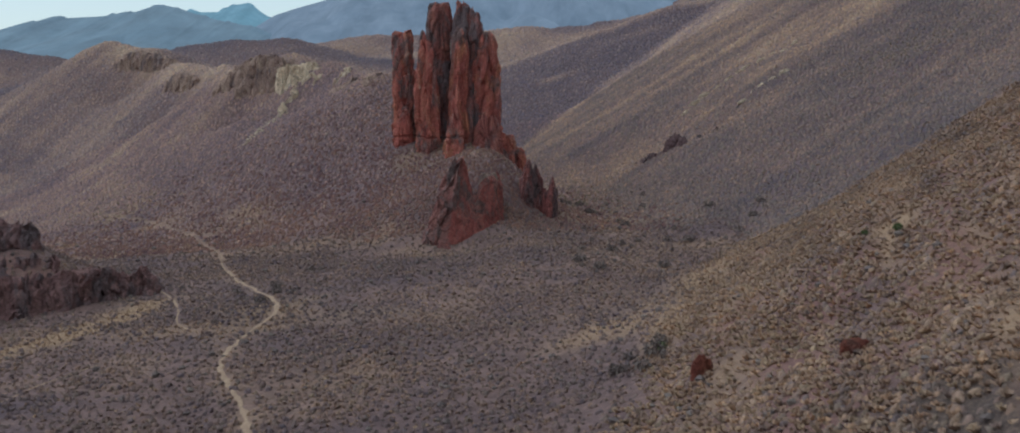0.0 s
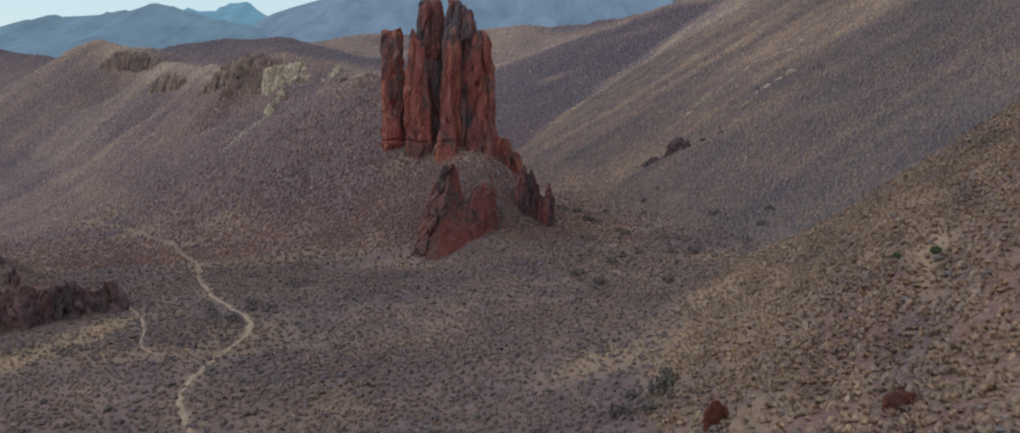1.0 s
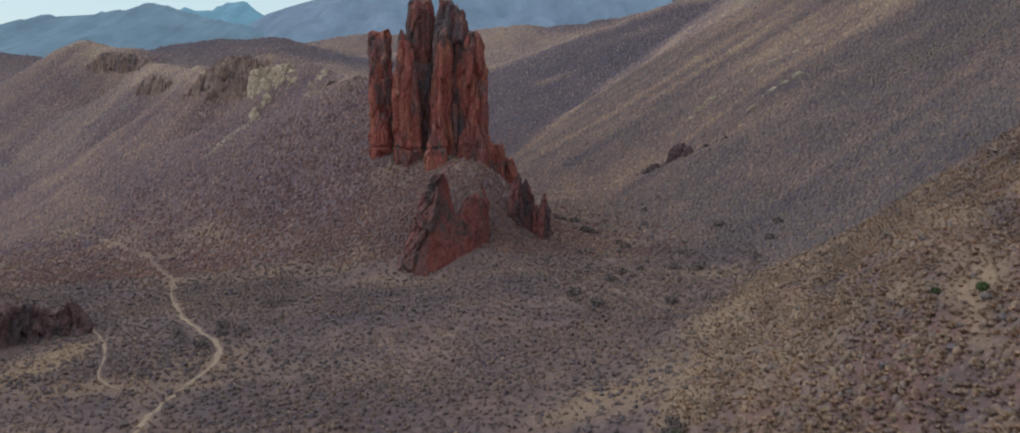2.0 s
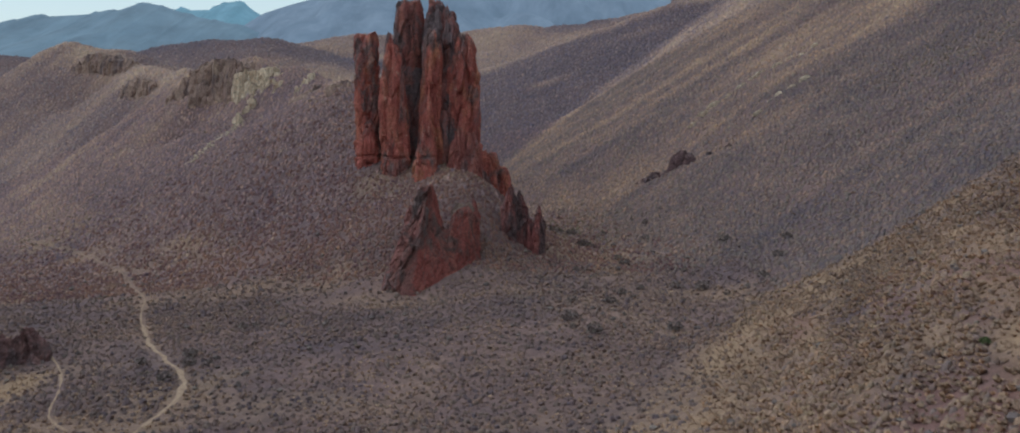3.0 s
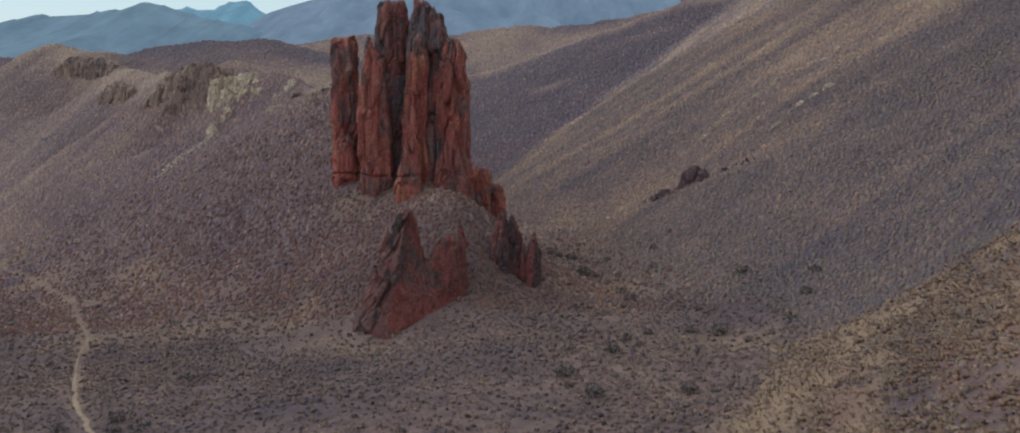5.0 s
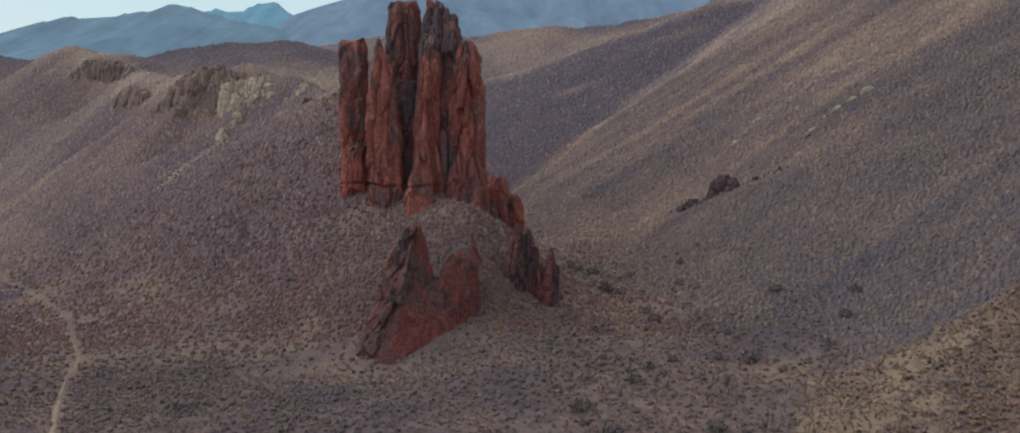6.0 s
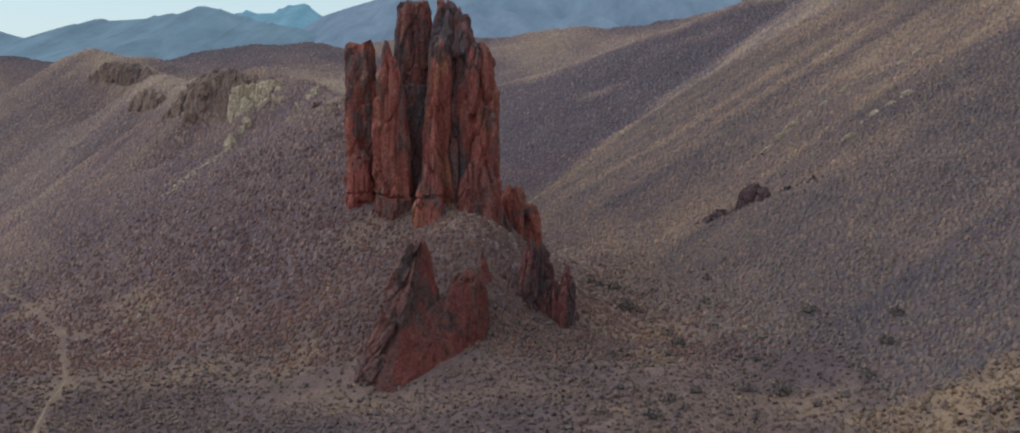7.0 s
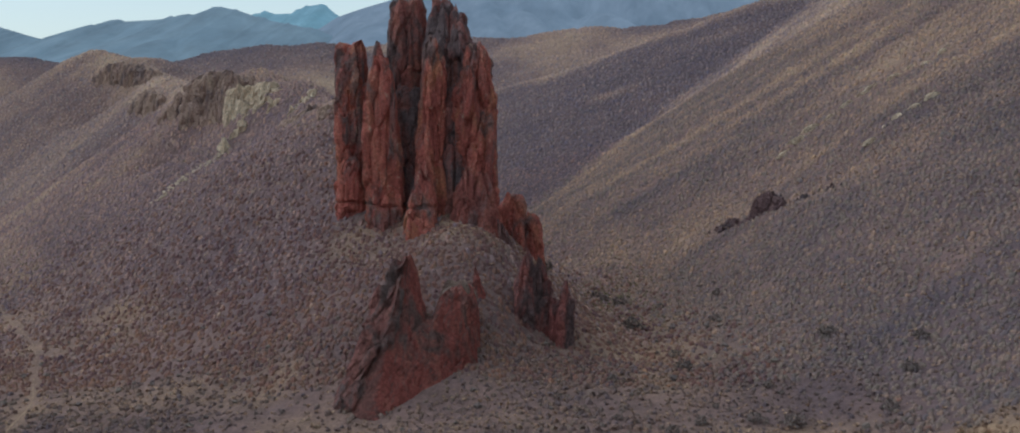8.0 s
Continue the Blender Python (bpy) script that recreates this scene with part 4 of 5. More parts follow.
cliff("ridge_cliff", "brown columned cliff with a rounded top on the ridge", BUFF_ROCK, [(-86, 314), (-80, 309), (-74, 304.5), (-67, 300.5), (-59, 297)], [27.5, 32.0, 36.8, 38.6, 35.6], 2.2, 221, 9)
cliff("pale_cliff", "pale ochre eroded cliff face on the ridge", PALE_ROCK, [(-60, 288), (-56, 287), (-52, 285.5), (-47.5, 283)], [33.5, 35.0, 34.6, 33.0], 1.5, 231, 6)
cliff("pale_cliff", "crumbling pale ochre rock below a cliff", PALE_ROCK, [(-60, 283), (-56, 281.5), (-52.5, 281), (-50, 279)], [29.6, 31.6, 32.4, 31.6], 1.2, 236, 5)
cliff("pale_cliff", "low broken pale ochre rock running down the slope", PALE_ROCK, [(-56, 280.5), (-55.8, 278), (-56.8, 275.8), (-58.2, 273.6)], [30.2, 28.2, 26.0, 23.9], 0.9, 251, 3)
cliff("pale_cliff", "thin pale rock rib on the ridge's shoulder", PALE_ROCK, [(-41.5, 277), (-42.7, 272.6), (-44, 270.5)], [34.0, 32.2, 30.6], 0.7, 256, 3)
cliff("shoulder_outcrop", "dark rock rib breaking through the shoulder's scrub", BUFF_ROCK, [(-31, 256), (-34.5, 254.6), (-38, 252.8)], [32.4, 30.4, 28.2], 0.9, 246, 3)
cliff("shoulder_outcrop", "dark rock outcrop on the ridge's shoulder", BUFF_ROCK, [(-42, 264), (-38, 262), (-33, 259)], [28.5, 31, 30], 1.5, 241, 4)
single_rock("boulder", "rust-red boulder lying on the scrub slope", "boulder", RUST, oval(15.4, 77.5, 1.1, 0.9, 0.4, 9, 61), float(land(15.4, 77.5)) - 0.6, (15.4, 77.6, float(land(15.4, 77.5)) + 1.5),
            COLUMN, 161, group="red boulders", n=32, step=0.12, flute=0.15, rough=0.45, block=0.35, ragged=0.1)
single_rock("boulder", "small rust-red boulder half sunk in dry grass", "boulder", RUST, oval(23.2, 65.6, 0.95, 0.7, 0.2, 9, 62), float(land(23.2, 65.6)) - 0.8, (23.1, 65.7, float(land(23.2, 65.6)) + 0.7),
            BLOCK, 162, group="red boulders", n=32, step=0.12, flute=0.1, rough=0.35, block=0.25, ragged=0.08)


def ledges(name, label, line, seed):
    """Pale rock edges showing along a hillside."""
    r = random.Random(seed)
    pieces = []
    for i, (px, py) in enumerate(along(line, 3.4)):
        px, py = px + r.uniform(-0.8, 0.8), py + r.uniform(-0.8, 0.8)
        g = float(land(px, py))
        pieces.append(("ledge", PALE_ROCK, (oval(px, py, r.uniform(1.2, 2.8), r.uniform(0.3, 0.6), 0.45, 8, seed + i), g - 0.8, (px + 0.3, py, g + r.uniform(0.3, 0.65)), COLUMN, seed + i),
                       dict(n=24, step=0.25, flute=0.2, rough=0.3, block=0.2)))
    return rock_thing(name, label, "rock ledge", pieces)


ledges("pale_ledges", "broken pale ochre ledges along the hillside", [(47, 262), (56, 268), (66, 272), (78, 276)], 251)
ledges("pale_ledges", "thin pale ochre ledges high on the hillside", [(58, 248), (64, 253), (72, 257)], 271)


# ---- scrub: thousands of clumps, nobody could count them ----
def scatter(x0, x1, y0, y1, spacing, seed):
    g = np.random.default_rng(seed)
    xs, ys = np.meshgrid(np.arange(x0, x1, spacing), np.arange(y0, y1, spacing))
    x = (xs + g.uniform(-0.62, 0.62, xs.shape) * spacing).ravel()
    y = (ys + g.uniform(-0.62, 0.62, ys.shape) * spacing).ravel()
    return x, y, g


def clumps(name, label, x, y, r, h, mat, seed, sprigs=0, blade=1.0):
    """Low clumps on the ground: a lumpy dome each, with sprigs that break its outline."""
    g = np.random.default_rng(seed)
    n = len(x)
    z = ground_at(x, y)
    a = np.arange(5) / 5 * 2 * math.pi + g.uniform(0, 6.3, (n, 1))
    k0, k1 = g.uniform(0.6, 1.0, (n, 5)), g.uniform(0.65, 1.25, (n, 5))
    low = np.stack([x[:, None] + np.cos(a) * r[:, None] * k0 * 0.8, y[:, None] + np.sin(a) * r[:, None] * k0 * 0.8, z[:, None] - 0.12 + 0 * a], -1)
    a2 = a + g.uniform(-0.3, 0.3, (n, 5))
    mid = np.stack([x[:, None] + np.cos(a2) * r[:, None] * k1, y[:, None] + np.sin(a2) * r[:, None] * k1, z[:, None] + h[:, None] * g.uniform(0.35, 0.8, (n, 5))], -1)
    top = np.stack([x + g.uniform(-0.3, 0.3, n) * r, y + g.uniform(-0.3, 0.3, n) * r, z + h * g.uniform(0.85, 1.15, n)], -1)[:, None]
    v = np.concatenate([low, mid, top], 1)
    f = []
    for i in range(5):
        j = (i + 1) % 5
        f += [(i, j, 5 + j), (i, 5 + j, 5 + i), (5 + i, 5 + j, 10)]
    per = 11
    if sprigs:
        b = g.uniform(0, 6.3, (n, sprigs))
        lean = g.uniform(0.15, 1.0, (n, sprigs))
        foot = np.stack([x[:, None] + np.cos(b) * r[:, None] * lean * 0.6, y[:, None] + np.sin(b) * r[:, None] * lean * 0.6, z[:, None] + h[:, None] * (0.75 - 0.5 * lean)], -1)
        tip = np.stack([x[:, None] + np.cos(b) * r[:, None] * lean * 1.45, y[:, None] + np.sin(b) * r[:, None] * lean * 1.45,
                        z[:, None] + h[:, None] * (1.45 - 0.75 * lean) * g.uniform(0.8, 1.2, (n, sprigs))], -1)
        side = np.stack([-np.sin(b), np.cos(b), 0 * b], -1) * (r[:, None] * 0.2 * blade)[..., None]
        v = np.concatenate([v, np.stack([foot - side, foot + side, tip], 2).reshape(n, sprigs * 3, 3)], 1)
        for s in range(sprigs):
            f.append((11 + 3 * s, 12 + 3 * s, 13 + 3 * s))
        per += 3 * sprigs
    f = np.array(f)
    faces = (np.arange(n)[:, None, None] * per + f[None]).reshape(-1, 3)
    return tagged(new(name, mesh_from(name, v.reshape(-1, 3), faces, mat, not sprigs)), label, "shrubs", kind="stuff")


def mounds(name, label, x, y, r, h, mat, seed, sides=6, lift=0.0):
    """Low rounded bushes, close together: a lumpy dome each, carrying the tone of the stand it grows in."""
    g = np.random.default_rng(seed)
    n = len(x)
    a = np.arange(sides) / sides * 2 * math.pi + g.uniform(0, 6.3, (n, 1)) + g.uniform(-0.25, 0.25, (n, sides))
    k0, k1 = g.uniform(0.75, 1.25, (n, sides)) * r[:, None], g.uniform(0.35, 0.95, (n, sides)) * r[:, None]
    lx, ly = x[:, None] + np.cos(a) * k0, y[:, None] + np.sin(a) * k0
    low = np.stack([lx, ly, ground_at(lx, ly) - 0.06], -1)
    mx, my = x[:, None] + np.cos(a) * k1, y[:, None] + np.sin(a) * k1
    mid = np.stack([mx, my, ground_at(mx, my) + h[:, None] * g.uniform(0.4, 1.05, (n, sides))], -1)
    top = np.stack([x + g.uniform(-0.25, 0.25, n) * r, y + g.uniform(-0.25, 0.25, n) * r, ground_at(x, y) + h * g.uniform(0.9, 1.15, n)], -1)[:, None]
    v = np.concatenate([low, mid, top], 1).reshape(-1, 3)
    f = []
    for i in range(sides):
        j = (i + 1) % sides
        f += [(i, j, sides + j), (i, sides + j, sides + i), (sides + i, sides + j, 2 * sides)]
    per = 2 * sides + 1
    faces = (np.arange(n)[:, None, None] * per + np.array(f)[None]).reshape(-1, 3)
    me = mesh_from(name, v, faces, mat, True)
    shade = np.clip(tone(x, y) + lift + g.normal(0, 0.10, n), 0, 1)
    me.attributes.new("tone", "FLOAT", "POINT").data.foreach_set("value", np.repeat(shade, per).astype(np.float32))
    return tagged(new(name, me), label, "shrubs", kind="stuff")


BARE = [(-11, 223, 11, 5), (-7, 187, 4.5, 5), (7.5, 201, 3, 2), (-66, 147, 9, 2)]


def open_ground(x, y):
    """True where plants may stand: off the paths and off the rocks."""
    ok = (off_line(x, y, trail_pts) > 0.55 + 0.5 * fbm(x, y, 0, 2, 77)) & (off_line(x, y, side_pts) > 0.5)
    for cx, cy, rx, ry in BARE:
        ok &= ((x - cx) / rx) ** 2 + ((y - cy) / ry) ** 2 > 1
    return ok


def in_sight(x, y):
    """The wedge of valley that lies ahead."""
    return (y > 22) & (x > -12 - 0.52 * y) & (x < 26 + 0.58 * y)


def plant(spacing, x0, x1, y0, y1, seed):
    x, y, g = scatter(x0, x1, y0, y1, spacing, seed)
    ok = in_sight(x, y) & open_ground(x, y)
    return x[ok], y[ok], g


# near spur: sage cushions and straw
def bunches(name, label, x, y, r, h, mat, seed, blades=10, lift=0.0):
    """Feathery bunches of blades, leaning out from the middle."""
    g = np.random.default_rng(seed)
    n = len(x)
    z = ground_at(x, y)
    a = g.uniform(0, 6.3, (n, blades))
    out = g.uniform(0.1, 1.0, (n, blades)) * r[:, None]
    up = h[:, None] * (1.1 - 0.55 * out / r[:, None]) * g.uniform(0.7, 1.15, (n, blades))
    heart = np.stack([x, y, z - 0.03], -1)[:, None]
    tip = np.stack([x[:, None] + np.cos(a) * out * 1.25, y[:, None] + np.sin(a) * out * 1.25, z[:, None] + up], -1)
    b = a + g.uniform(0.5, 1.2, (n, blades))
    wing = np.stack([x[:, None] + np.cos(b) * out, y[:, None] + np.sin(b) * out, z[:, None] + up * g.uniform(0.35, 0.8, (n, blades))], -1)
    v = np.concatenate([heart, np.stack([tip, wing], 2).reshape(n, blades * 2, 3)], 1).reshape(-1, 3)
    f = np.array([(0, 1 + 2 * k, 2 + 2 * k) for k in range(blades)])
    faces = (np.arange(n)[:, None, None] * (2 * blades + 1) + f[None]).reshape(-1, 3)
    me = mesh_from(name, v, faces, mat, False)
    shade = np.clip(tone(x, y) + lift + g.normal(0, 0.12, n), 0, 1)
    me.attributes.new("tone", "FLOAT", "POINT").data.foreach_set("value", np.repeat(shade, 2 * blades + 1).astype(np.float32))
    return tagged(new(name, me), label, "shrubs", kind="stuff")


x, y, g = plant(0.7, -5, 118, 22, 168, 295)
keep = g.uniform(0, 1, len(x)) < spur(x, y) * np.clip((y - 36) / 10, 0.25, 1) * (1 - 0.9 * dryness(x, y)) * np.clip(0.6 + 1.4 * fbm(x / 4, y / 4, 0, 3, 296), 0.15, 1)
x, y = x[keep], y[keep]
size = 0.14 + 0.22 * g.uniform(0, 1, len(x)) ** 1.8
mounds("sagebrush", "brown and grey-green sage cushions covering a steep spur", x, y, size, size * g.uniform(0.7, 1.2, len(x)), SLOPE_SAGE, 297, lift=0.1)
x, y, g = plant(0.46, -5, 118, 22, 168, 298)
keep = g.uniform(0, 1, len(x)) < spur(x, y) * np.clip((y - 38) / 10, 0.15, 1) * (1 - 0.85 * dryness(x, y)) * np.clip(0.75 + 1.3 * fbm(x / 3.5, y / 3.5, 0, 3, 299), 0.15, 1)
x, y = x[keep], y[keep]
size = 0.2 + 0.26 * g.uniform(0, 1, len(x)) ** 1.5
bunches("dry_bunchgrass", "straw and grey-green bunchgrass on a steep spur", x, y, size, size * g.uniform(0.8, 1.2, len(x)), SLOPE_SAGE, 300, 16, 0.36)
x, y, g = plant(2.2, -5, 115, 22, 168, 291)
keep = g.uniform(0, 1, len(x)) < spur(x, y) * (0.9 - 0.8 * dryness(x, y)) * np.clip((y - 40) / 10, 0.1, 1) * np.clip(0.15 + 1.6 * fbm(x / 9, y / 5, 0, 3, 292), 0.0, 1)
x, y = x[keep], y[keep]
size = 0.18 + 0.34 * g.uniform(0, 1, len(x)) ** 2
clumps("sagebrush", "dark grey-green brush in patches on a steep spur", x, y, size, size * g.uniform(0.8, 1.2, len(x)), DARK_SAGE, 294, 5)
# valley floor
x, y, g = plant(0.72, -110, 56, 44, 196, 301)
d = dryness(x, y)
keep = g.uniform(0, 1, len(x)) < (1 - spur(x, y)) * ((y < 164) | (x < 42)) * (1.0 - 0.75 * d) * np.clip(0.85 + 0.9 * fbm(x / 9, y / 9, 0, 3, 302), 0.45, 1)
x, y = x[keep], y[keep]
size = (0.2 + 0.26 * g.uniform(0, 1, len(x)) ** 2) * (1 + 0.5 * (fbm(x / 12, y / 12, 0, 2, 303)))
tall = size * g.uniform(0.8, 1.25, len(x))
mounds("sagebrush", "grey-mauve sagebrush covering the valley floor", x, y, size * 0.85, tall * 0.8, SAGE, 304, 6, -0.08)
bunches("sagebrush", "twiggy grey-mauve sagebrush tops on the valley floor", x, y, size * 1.05, tall * 1.05, SAGE, 308, 10, 0.12)
x, y, g = plant(2.4, -105, 62, 48, 235, 305)
keep = g.uniform(0, 1, len(x)) < (1 - spur(x, y)) * np.clip(0.1 + 1.1 * fbm(x / 14, y / 14, 0, 3, 306), 0, 1) * np.clip((9 - land(x, y)) / 3, 0, 1)
x, y = x[keep], y[keep]
size = 0.2 + 0.3 * g.uniform(0, 1, len(x)) ** 2
clumps("sagebrush", "darker rounded sagebrush bushes on the valley floor", x, y, size, size * g.uniform(0.9, 1.3, len(x)), DARK_SAGE, 307, 7)
# slopes beyond
x, y, g = plant(0.7, -125, 130, 164, 262, 311)
keep = g.uniform(0, 1, len(x)) < np.clip(1.0 + 0.8 * fbm(x / 9, y / 9, 0, 3, 312), 0.5, 1) * (1 - 0.75 * dryness(x, y)) * ((y > 196) | (x < -110) | (x > 64) | ((land(x, y) > 1.5) & ((y > 186) | (x > 40)))) * (1 - spur(x, y))
x, y = x[keep], y[keep]
size = 0.26 + 0.16 * g.uniform(0, 1, len(x)) ** 2
tall, east = size * g.uniform(0.85, 1.25, len(x)), x > np.interp(y, *EAST_EDGE) - 6 + g.normal(0, 4, len(x))
# the share of hazed brush grows with distance up the knoll
high = ~east & (g.uniform(0, 1, len(x)) < np.clip((y - 200) / 62, 0, 1))
low = ~east & ~high
mounds("sagebrush", "close mauve-brown brush blanketing the knoll", x[low], y[low], size[low], tall[low], KNOLL_BRUSH, 314, 5)
mounds("sagebrush", "brown brush on the knoll's upper flank, haze in its colour", x[high], y[high], size[high], tall[high], BRUSH, 313, 5)
mounds("sagebrush", "grey-green and tan brush on the lower hillside", x[east], y[east], size[east], tall[east], EAST_BRUSH, 315, 5)
x, y, g = plant(0.82, -190, 140, 262, 345, 316)
keep = g.uniform(0, 1, len(x)) < np.clip(1.0 + 0.8 * fbm(x / 11, y / 11, 0, 3, 322), 0.5, 1)
x, y = x[keep], y[keep]
size = 0.28 + 0.2 * g.uniform(0, 1, len(x)) ** 2
tall, east = size * g.uniform(0.8, 1.25, len(x)), x > np.interp(y, *EAST_EDGE) - 6 + g.normal(0, 4, len(x))
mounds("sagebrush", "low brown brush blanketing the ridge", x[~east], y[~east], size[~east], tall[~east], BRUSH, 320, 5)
mounds("sagebrush", "low tan and grey brush in streaks on the hillside", x[east], y[east], size[east], tall[east], EAST_BRUSH, 319, 5)
x, y, g = plant(1.15, -260, 270, 345, 520, 321)
size = 0.32 + 0.26 * g.uniform(0, 1, len(x)) ** 2
mounds("sagebrush", "scattered brush on the farther hillsides", x, y, size, size * g.uniform(0.7, 1.2, len(x)), FAR_BRUSH, 324, 4)
x, y, g = plant(2.8, -330, 140, 520, 840, 327)
size = g.uniform(0.4, 0.9, len(x))
mounds("sagebrush", "specks of brush on the rolling hills", x, y, size, size * 0.9, FAR_BRUSH, 328, 4, -0.05)
# dry grass
x, y, g = plant(0.62, -105, 110, 22, 260, 331)
d = dryness(x, y)
keep = g.uniform(0, 1, len(x)) < np.clip(0.1 + 0.9 * d + 0.4 * spur(x, y) + 0.6 * fbm(x / 11, y / 11, 0, 3, 332), 0.04, 1)
x, y = x[keep], y[keep]
size = g.uniform(0.14, 0.34, len(x))
bunches("dry_grass", "straw-coloured dry bunchgrass between the sagebrush", x, y, size, size * g.uniform(0.8, 1.4, len(x)), STRAW, 334, 8)
# olive grass along the gully and on the hillside
g = np.random.default_rng(336)
x = np.concatenate([g.normal(17, 4.5, 700), g.normal(96, 9, 500), g.normal(-95, 16, 600)])
y = np.concatenate([g.normal(232, 11, 700), g.normal(236, 5, 500), g.normal(262, 9, 600)])
size = g.uniform(0.16, 0.34, len(x))
bunches("olive_grass", "dull olive-green grass growing in the hollows", x, y, size, size * 1.2, OLIVE, 337, 8)
# pale scree on the ridge's flank
g = np.random.default_rng(341)
line = along([(-64.5, 257), (-60.6, 263), (-59.4, 269.5), (-57.4, 275)], 0.10)
x, y = line[:, 0] + g.normal(0, 0.55, len(line)), line[:, 1] + g.normal(0, 0.55, len(line))
size = g.uniform(0.12, 0.5, len(x))
clumps("pale_scree", "streak of pale stones down the ridge's flank", x, y, size, size * 0.7, CHALK, 344)
# dark stones on the near spur
x, y, g = plant(0.9, 5, 70, 26, 125, 351)
keep = g.uniform(0, 1, len(x)) < (0.08 + 0.92 * np.clip((54 - y) / 6, 0, 1)) * spur(x, y) * np.clip(0.25 + 1.4 * fbm(x / 6, y / 6, 0, 3, 352), 0, 1)
x, y = x[keep], y[keep]
size = 0.09 + 0.26 * g.uniform(0, 1, len(x)) ** 3
clumps("loose_stones", "dark loose stones scattered on the spur", x, y, size, size * 0.8, STONE, 354)


def stalks(name, label, x, y, h, mat, seed):
    """Dead upright stalks: three thin crossed blades each, leaning a little."""
    g = np.random.default_rng(seed)
    n = len(x)
    z = ground_at(x, y)
    v, per = [], 3
    for k in range(3):
        a = g.uniform(0, 6.3, n)
        wx, wy = np.cos(a) * 0.05, np.sin(a) * 0.05
        lean = g.normal(0, 0.12, (n, 2)) * h[:, None]
        foot = np.stack([x, y, z - 0.05], -1)
        side = np.stack([wx, wy, 0 * wx], -1)
        tip = np.stack([x + lean[:, 0], y + lean[:, 1], z + h * g.uniform(0.6, 1.0, n)], -1)
        v.append(np.stack([foot - side, foot + side, tip], 1))
    v = np.concatenate(v, 0).reshape(-1, 3)
    faces = np.arange(len(v)).reshape(-1, 3)
    return tagged(new(name, mesh_from(name, v, faces, mat, False)), label, "dry stalks", kind="stuff")


g = np.random.default_rng(361)
x = np.concatenate([g.normal(11, 4.5, 46), g.normal(31, 4, 26), g.normal(24, 6, 24)])
y = np.concatenate([g.normal(192, 4, 46), g.normal(146, 6, 26), g.normal(222, 9, 24)])
stalks("dry_stalks", "dark dead upright stalks standing in the grass", x, y, g.uniform(0.8, 1.9, len(x)), STONE, 362)


def green_shrub(label, px, py, r, seed):
    """A leafy shrub: a few stems and a ragged crown of small leaves."""
    g = np.random.default_rng(seed)
    z = float(ground_at(px, py))
    base = new("green_shrub")
    base.location = (px, py, z)
    base.empty_display_size = 0.2
    tagged(base, label, "shrub", "green shrubs")
    v, f = [], []
    for k in range(7):
        a, out = g.uniform(0, 6.3), r * g.uniform(0.2, 0.6)
        for q in range(3):
            b = a + q * 2.1
            v.append((0.03 * math.cos(b), 0.03 * math.sin(b), -0.1))
        v.append((math.cos(a) * out, math.sin(a) * out, r * g.uniform(0.7, 1.1)))
        o = 4 * k
        f += [(o, o + 1, o + 3), (o + 1, o + 2, o + 3), (o + 2, o, o + 3)]
    stems = new("stems", mesh_from("stems", v, f, STONE, False))
    stems.parent = base
    n = 420
    d = g.normal(0, 1, (n, 3))
    d /= np.linalg.norm(d, axis=1)[:, None]
    c = d * (r * g.uniform(0.35, 1.0, n) ** 0.5)[:, None] * np.array([1, 1, 0.75]) + np.array([0, 0, r * 0.75])
    c[:, 2] = np.maximum(c[:, 2], 0.05)
    e1, e2 = g.normal(0, 0.09 * r + 0.03, (n, 3)), g.normal(0, 0.09 * r + 0.03, (n, 3))
    v = np.stack([c - e1, c + e2, c + e1], 1).reshape(-1, 3)
    crown = new("crown", mesh_from("crown", v, np.arange(len(v)).reshape(-1, 3), GREEN, False))
    crown.parent = base


for label, px, py, r, seed in (("bright green leafy shrub on the spur", 34.5, 88.8, 0.4, 371), ("small green shrub among dry grass", 33.0, 92.5, 0.3, 372),
                               ("small dull green shrub near the spur's foot", 14.5, 91.0, 0.5, 373)):
    green_shrub(label, px, py, r, seed)


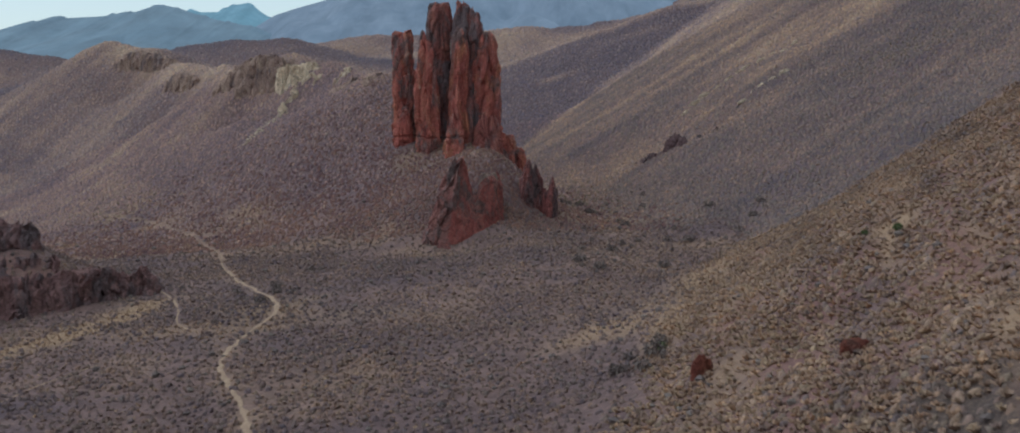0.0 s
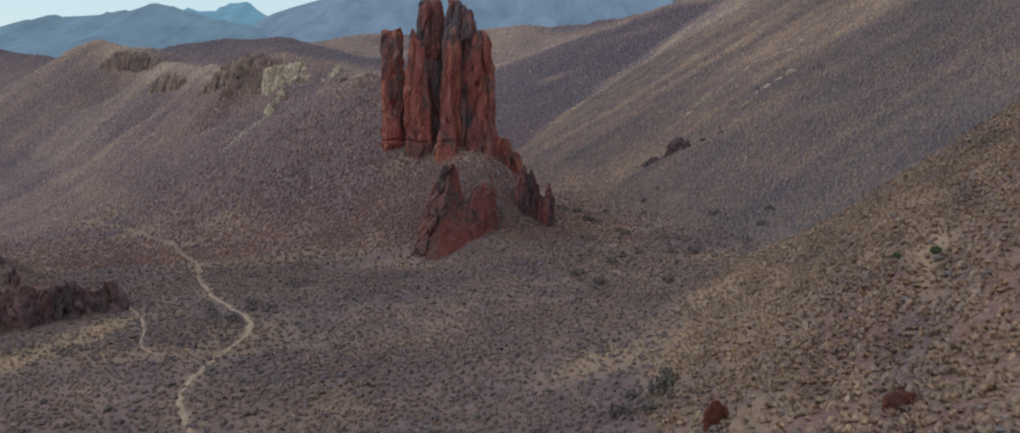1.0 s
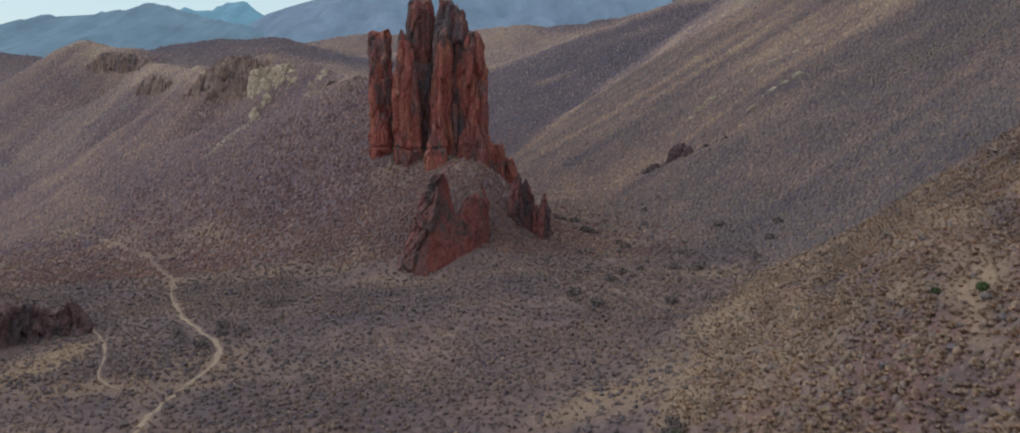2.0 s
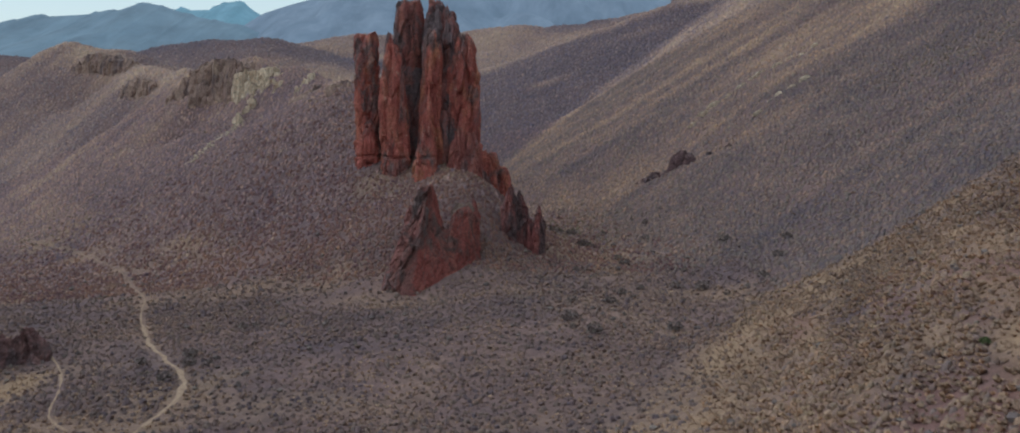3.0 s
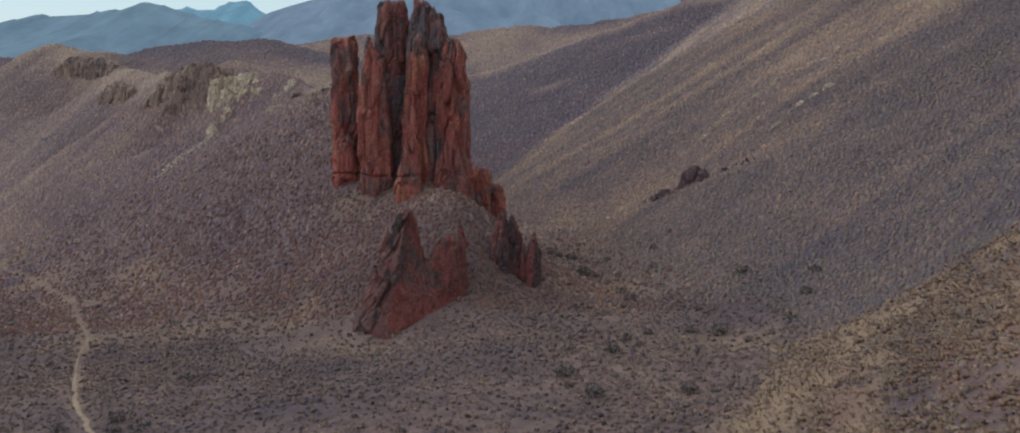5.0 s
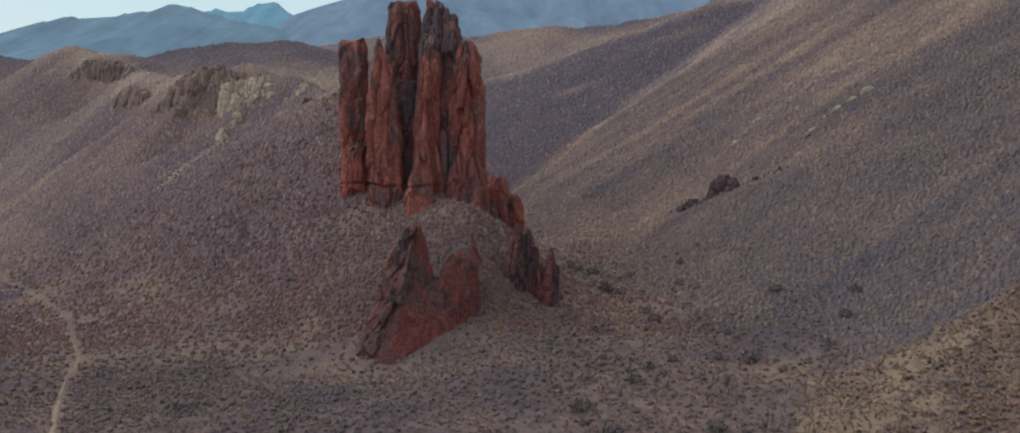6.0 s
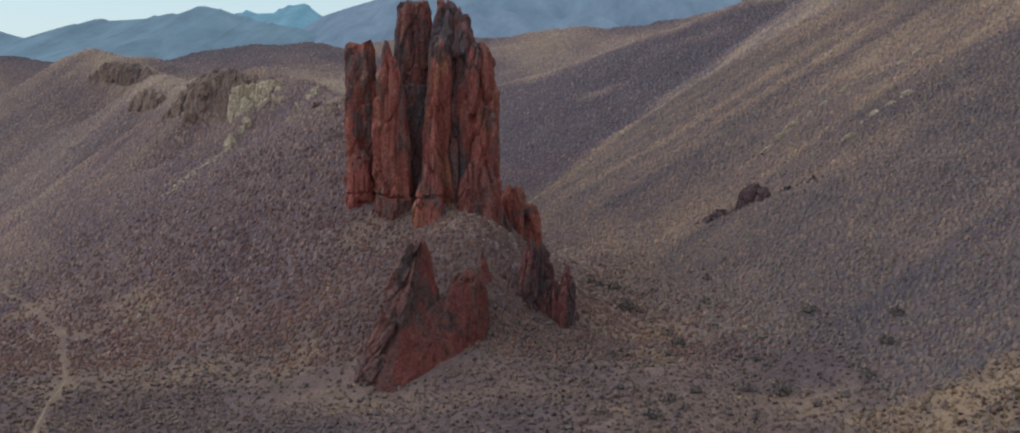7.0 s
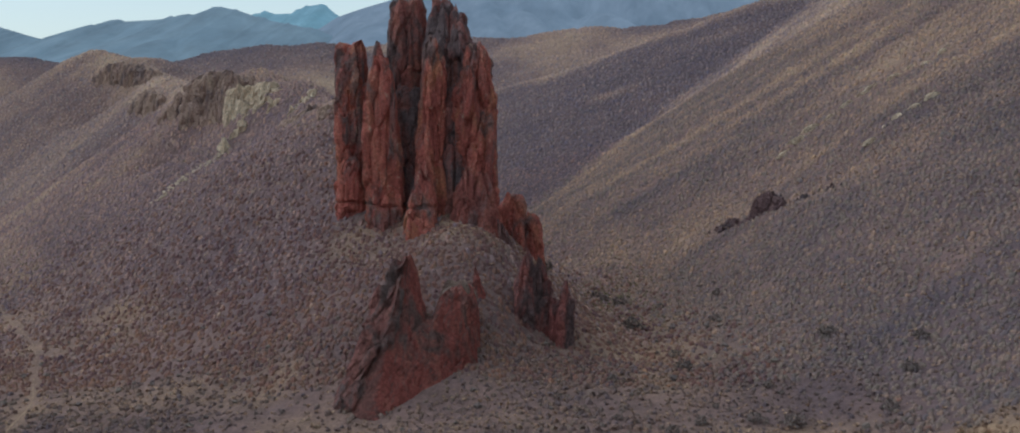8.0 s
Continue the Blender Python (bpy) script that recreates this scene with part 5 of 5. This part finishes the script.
def bush(label, r, mat, seed):
    """A rounded sagebrush bush: woody stems and a ragged crown."""
    g = np.random.default_rng(seed)
    base = new("sagebrush_bush")
    base.empty_display_size = 0.2
    tagged(base, label, "bush", "bushes of the gully")
    v, f = [], []
    for k in range(6):
        a, out = g.uniform(0, 6.3), r * g.uniform(0.3, 0.7)
        for q in range(3):
            b = a + q * 2.1
            v.append((0.05 * math.cos(b), 0.05 * math.sin(b), -0.15))
        v.append((math.cos(a) * out, math.sin(a) * out, r * g.uniform(0.6, 1.0)))
        o = 4 * k
        f += [(o, o + 1, o + 3), (o + 1, o + 2, o + 3), (o + 2, o, o + 3)]
    stems = new("stems", mesh_from("stems", v, f, STONE, False))
    stems.parent = base
    n = 160
    d = g.normal(0, 1, (n, 3))
    d /= np.linalg.norm(d, axis=1)[:, None]
    c = d * (r * g.uniform(0.4, 1.0, n) ** 0.5)[:, None] * np.array([1, 1, 0.65]) + np.array([0, 0, r * 0.55])
    c[:, 2] = np.maximum(c[:, 2], 0.04)
    e1, e2 = g.normal(0, 0.13 * r, (n, 3)), g.normal(0, 0.13 * r, (n, 3))
    v = np.stack([c - e1, c + e2, c + e1], 1).reshape(-1, 3)
    crown = new("crown", mesh_from("crown", v, np.arange(len(v)).reshape(-1, 3), mat, False))
    crown.parent = base
    return base


kinds = [bush("dark rounded sagebrush bush in dry grass", 0.62, DARK_SAGE, 381), bush("low spreading dark sagebrush bush", 0.5, DARK_SAGE, 382), bush("grey sagebrush bush on the gully floor", 0.7, DARK_SAGE, 383)]
r = random.Random(384)
spots = [(r.gauss(24, 9), r.uniform(150, 236)) for _ in range(46)] + [(r.gauss(-34, 5), r.uniform(126, 172)) for _ in range(12)] + [(r.gauss(11.5, 2.2), r.gauss(90, 2.5)) for _ in range(9)]
spots = [(px, py) for px, py in spots if off_line(px, py, trail_pts) > 1.2 and ((px - 7.5) / 6) ** 2 + ((py - 201) / 5) ** 2 > 1]
for i, (px, py) in enumerate(spots):
    m = pose(px, py, float(ground_at(px, py)), 0, 0, r.uniform(0, 360)) @ Matrix.Scale(r.uniform(0.75, 1.3), 4)
    if i < 3:
        kinds[i].matrix_basis = m
    else:
        copy_thing(kinds[i % 3], m)
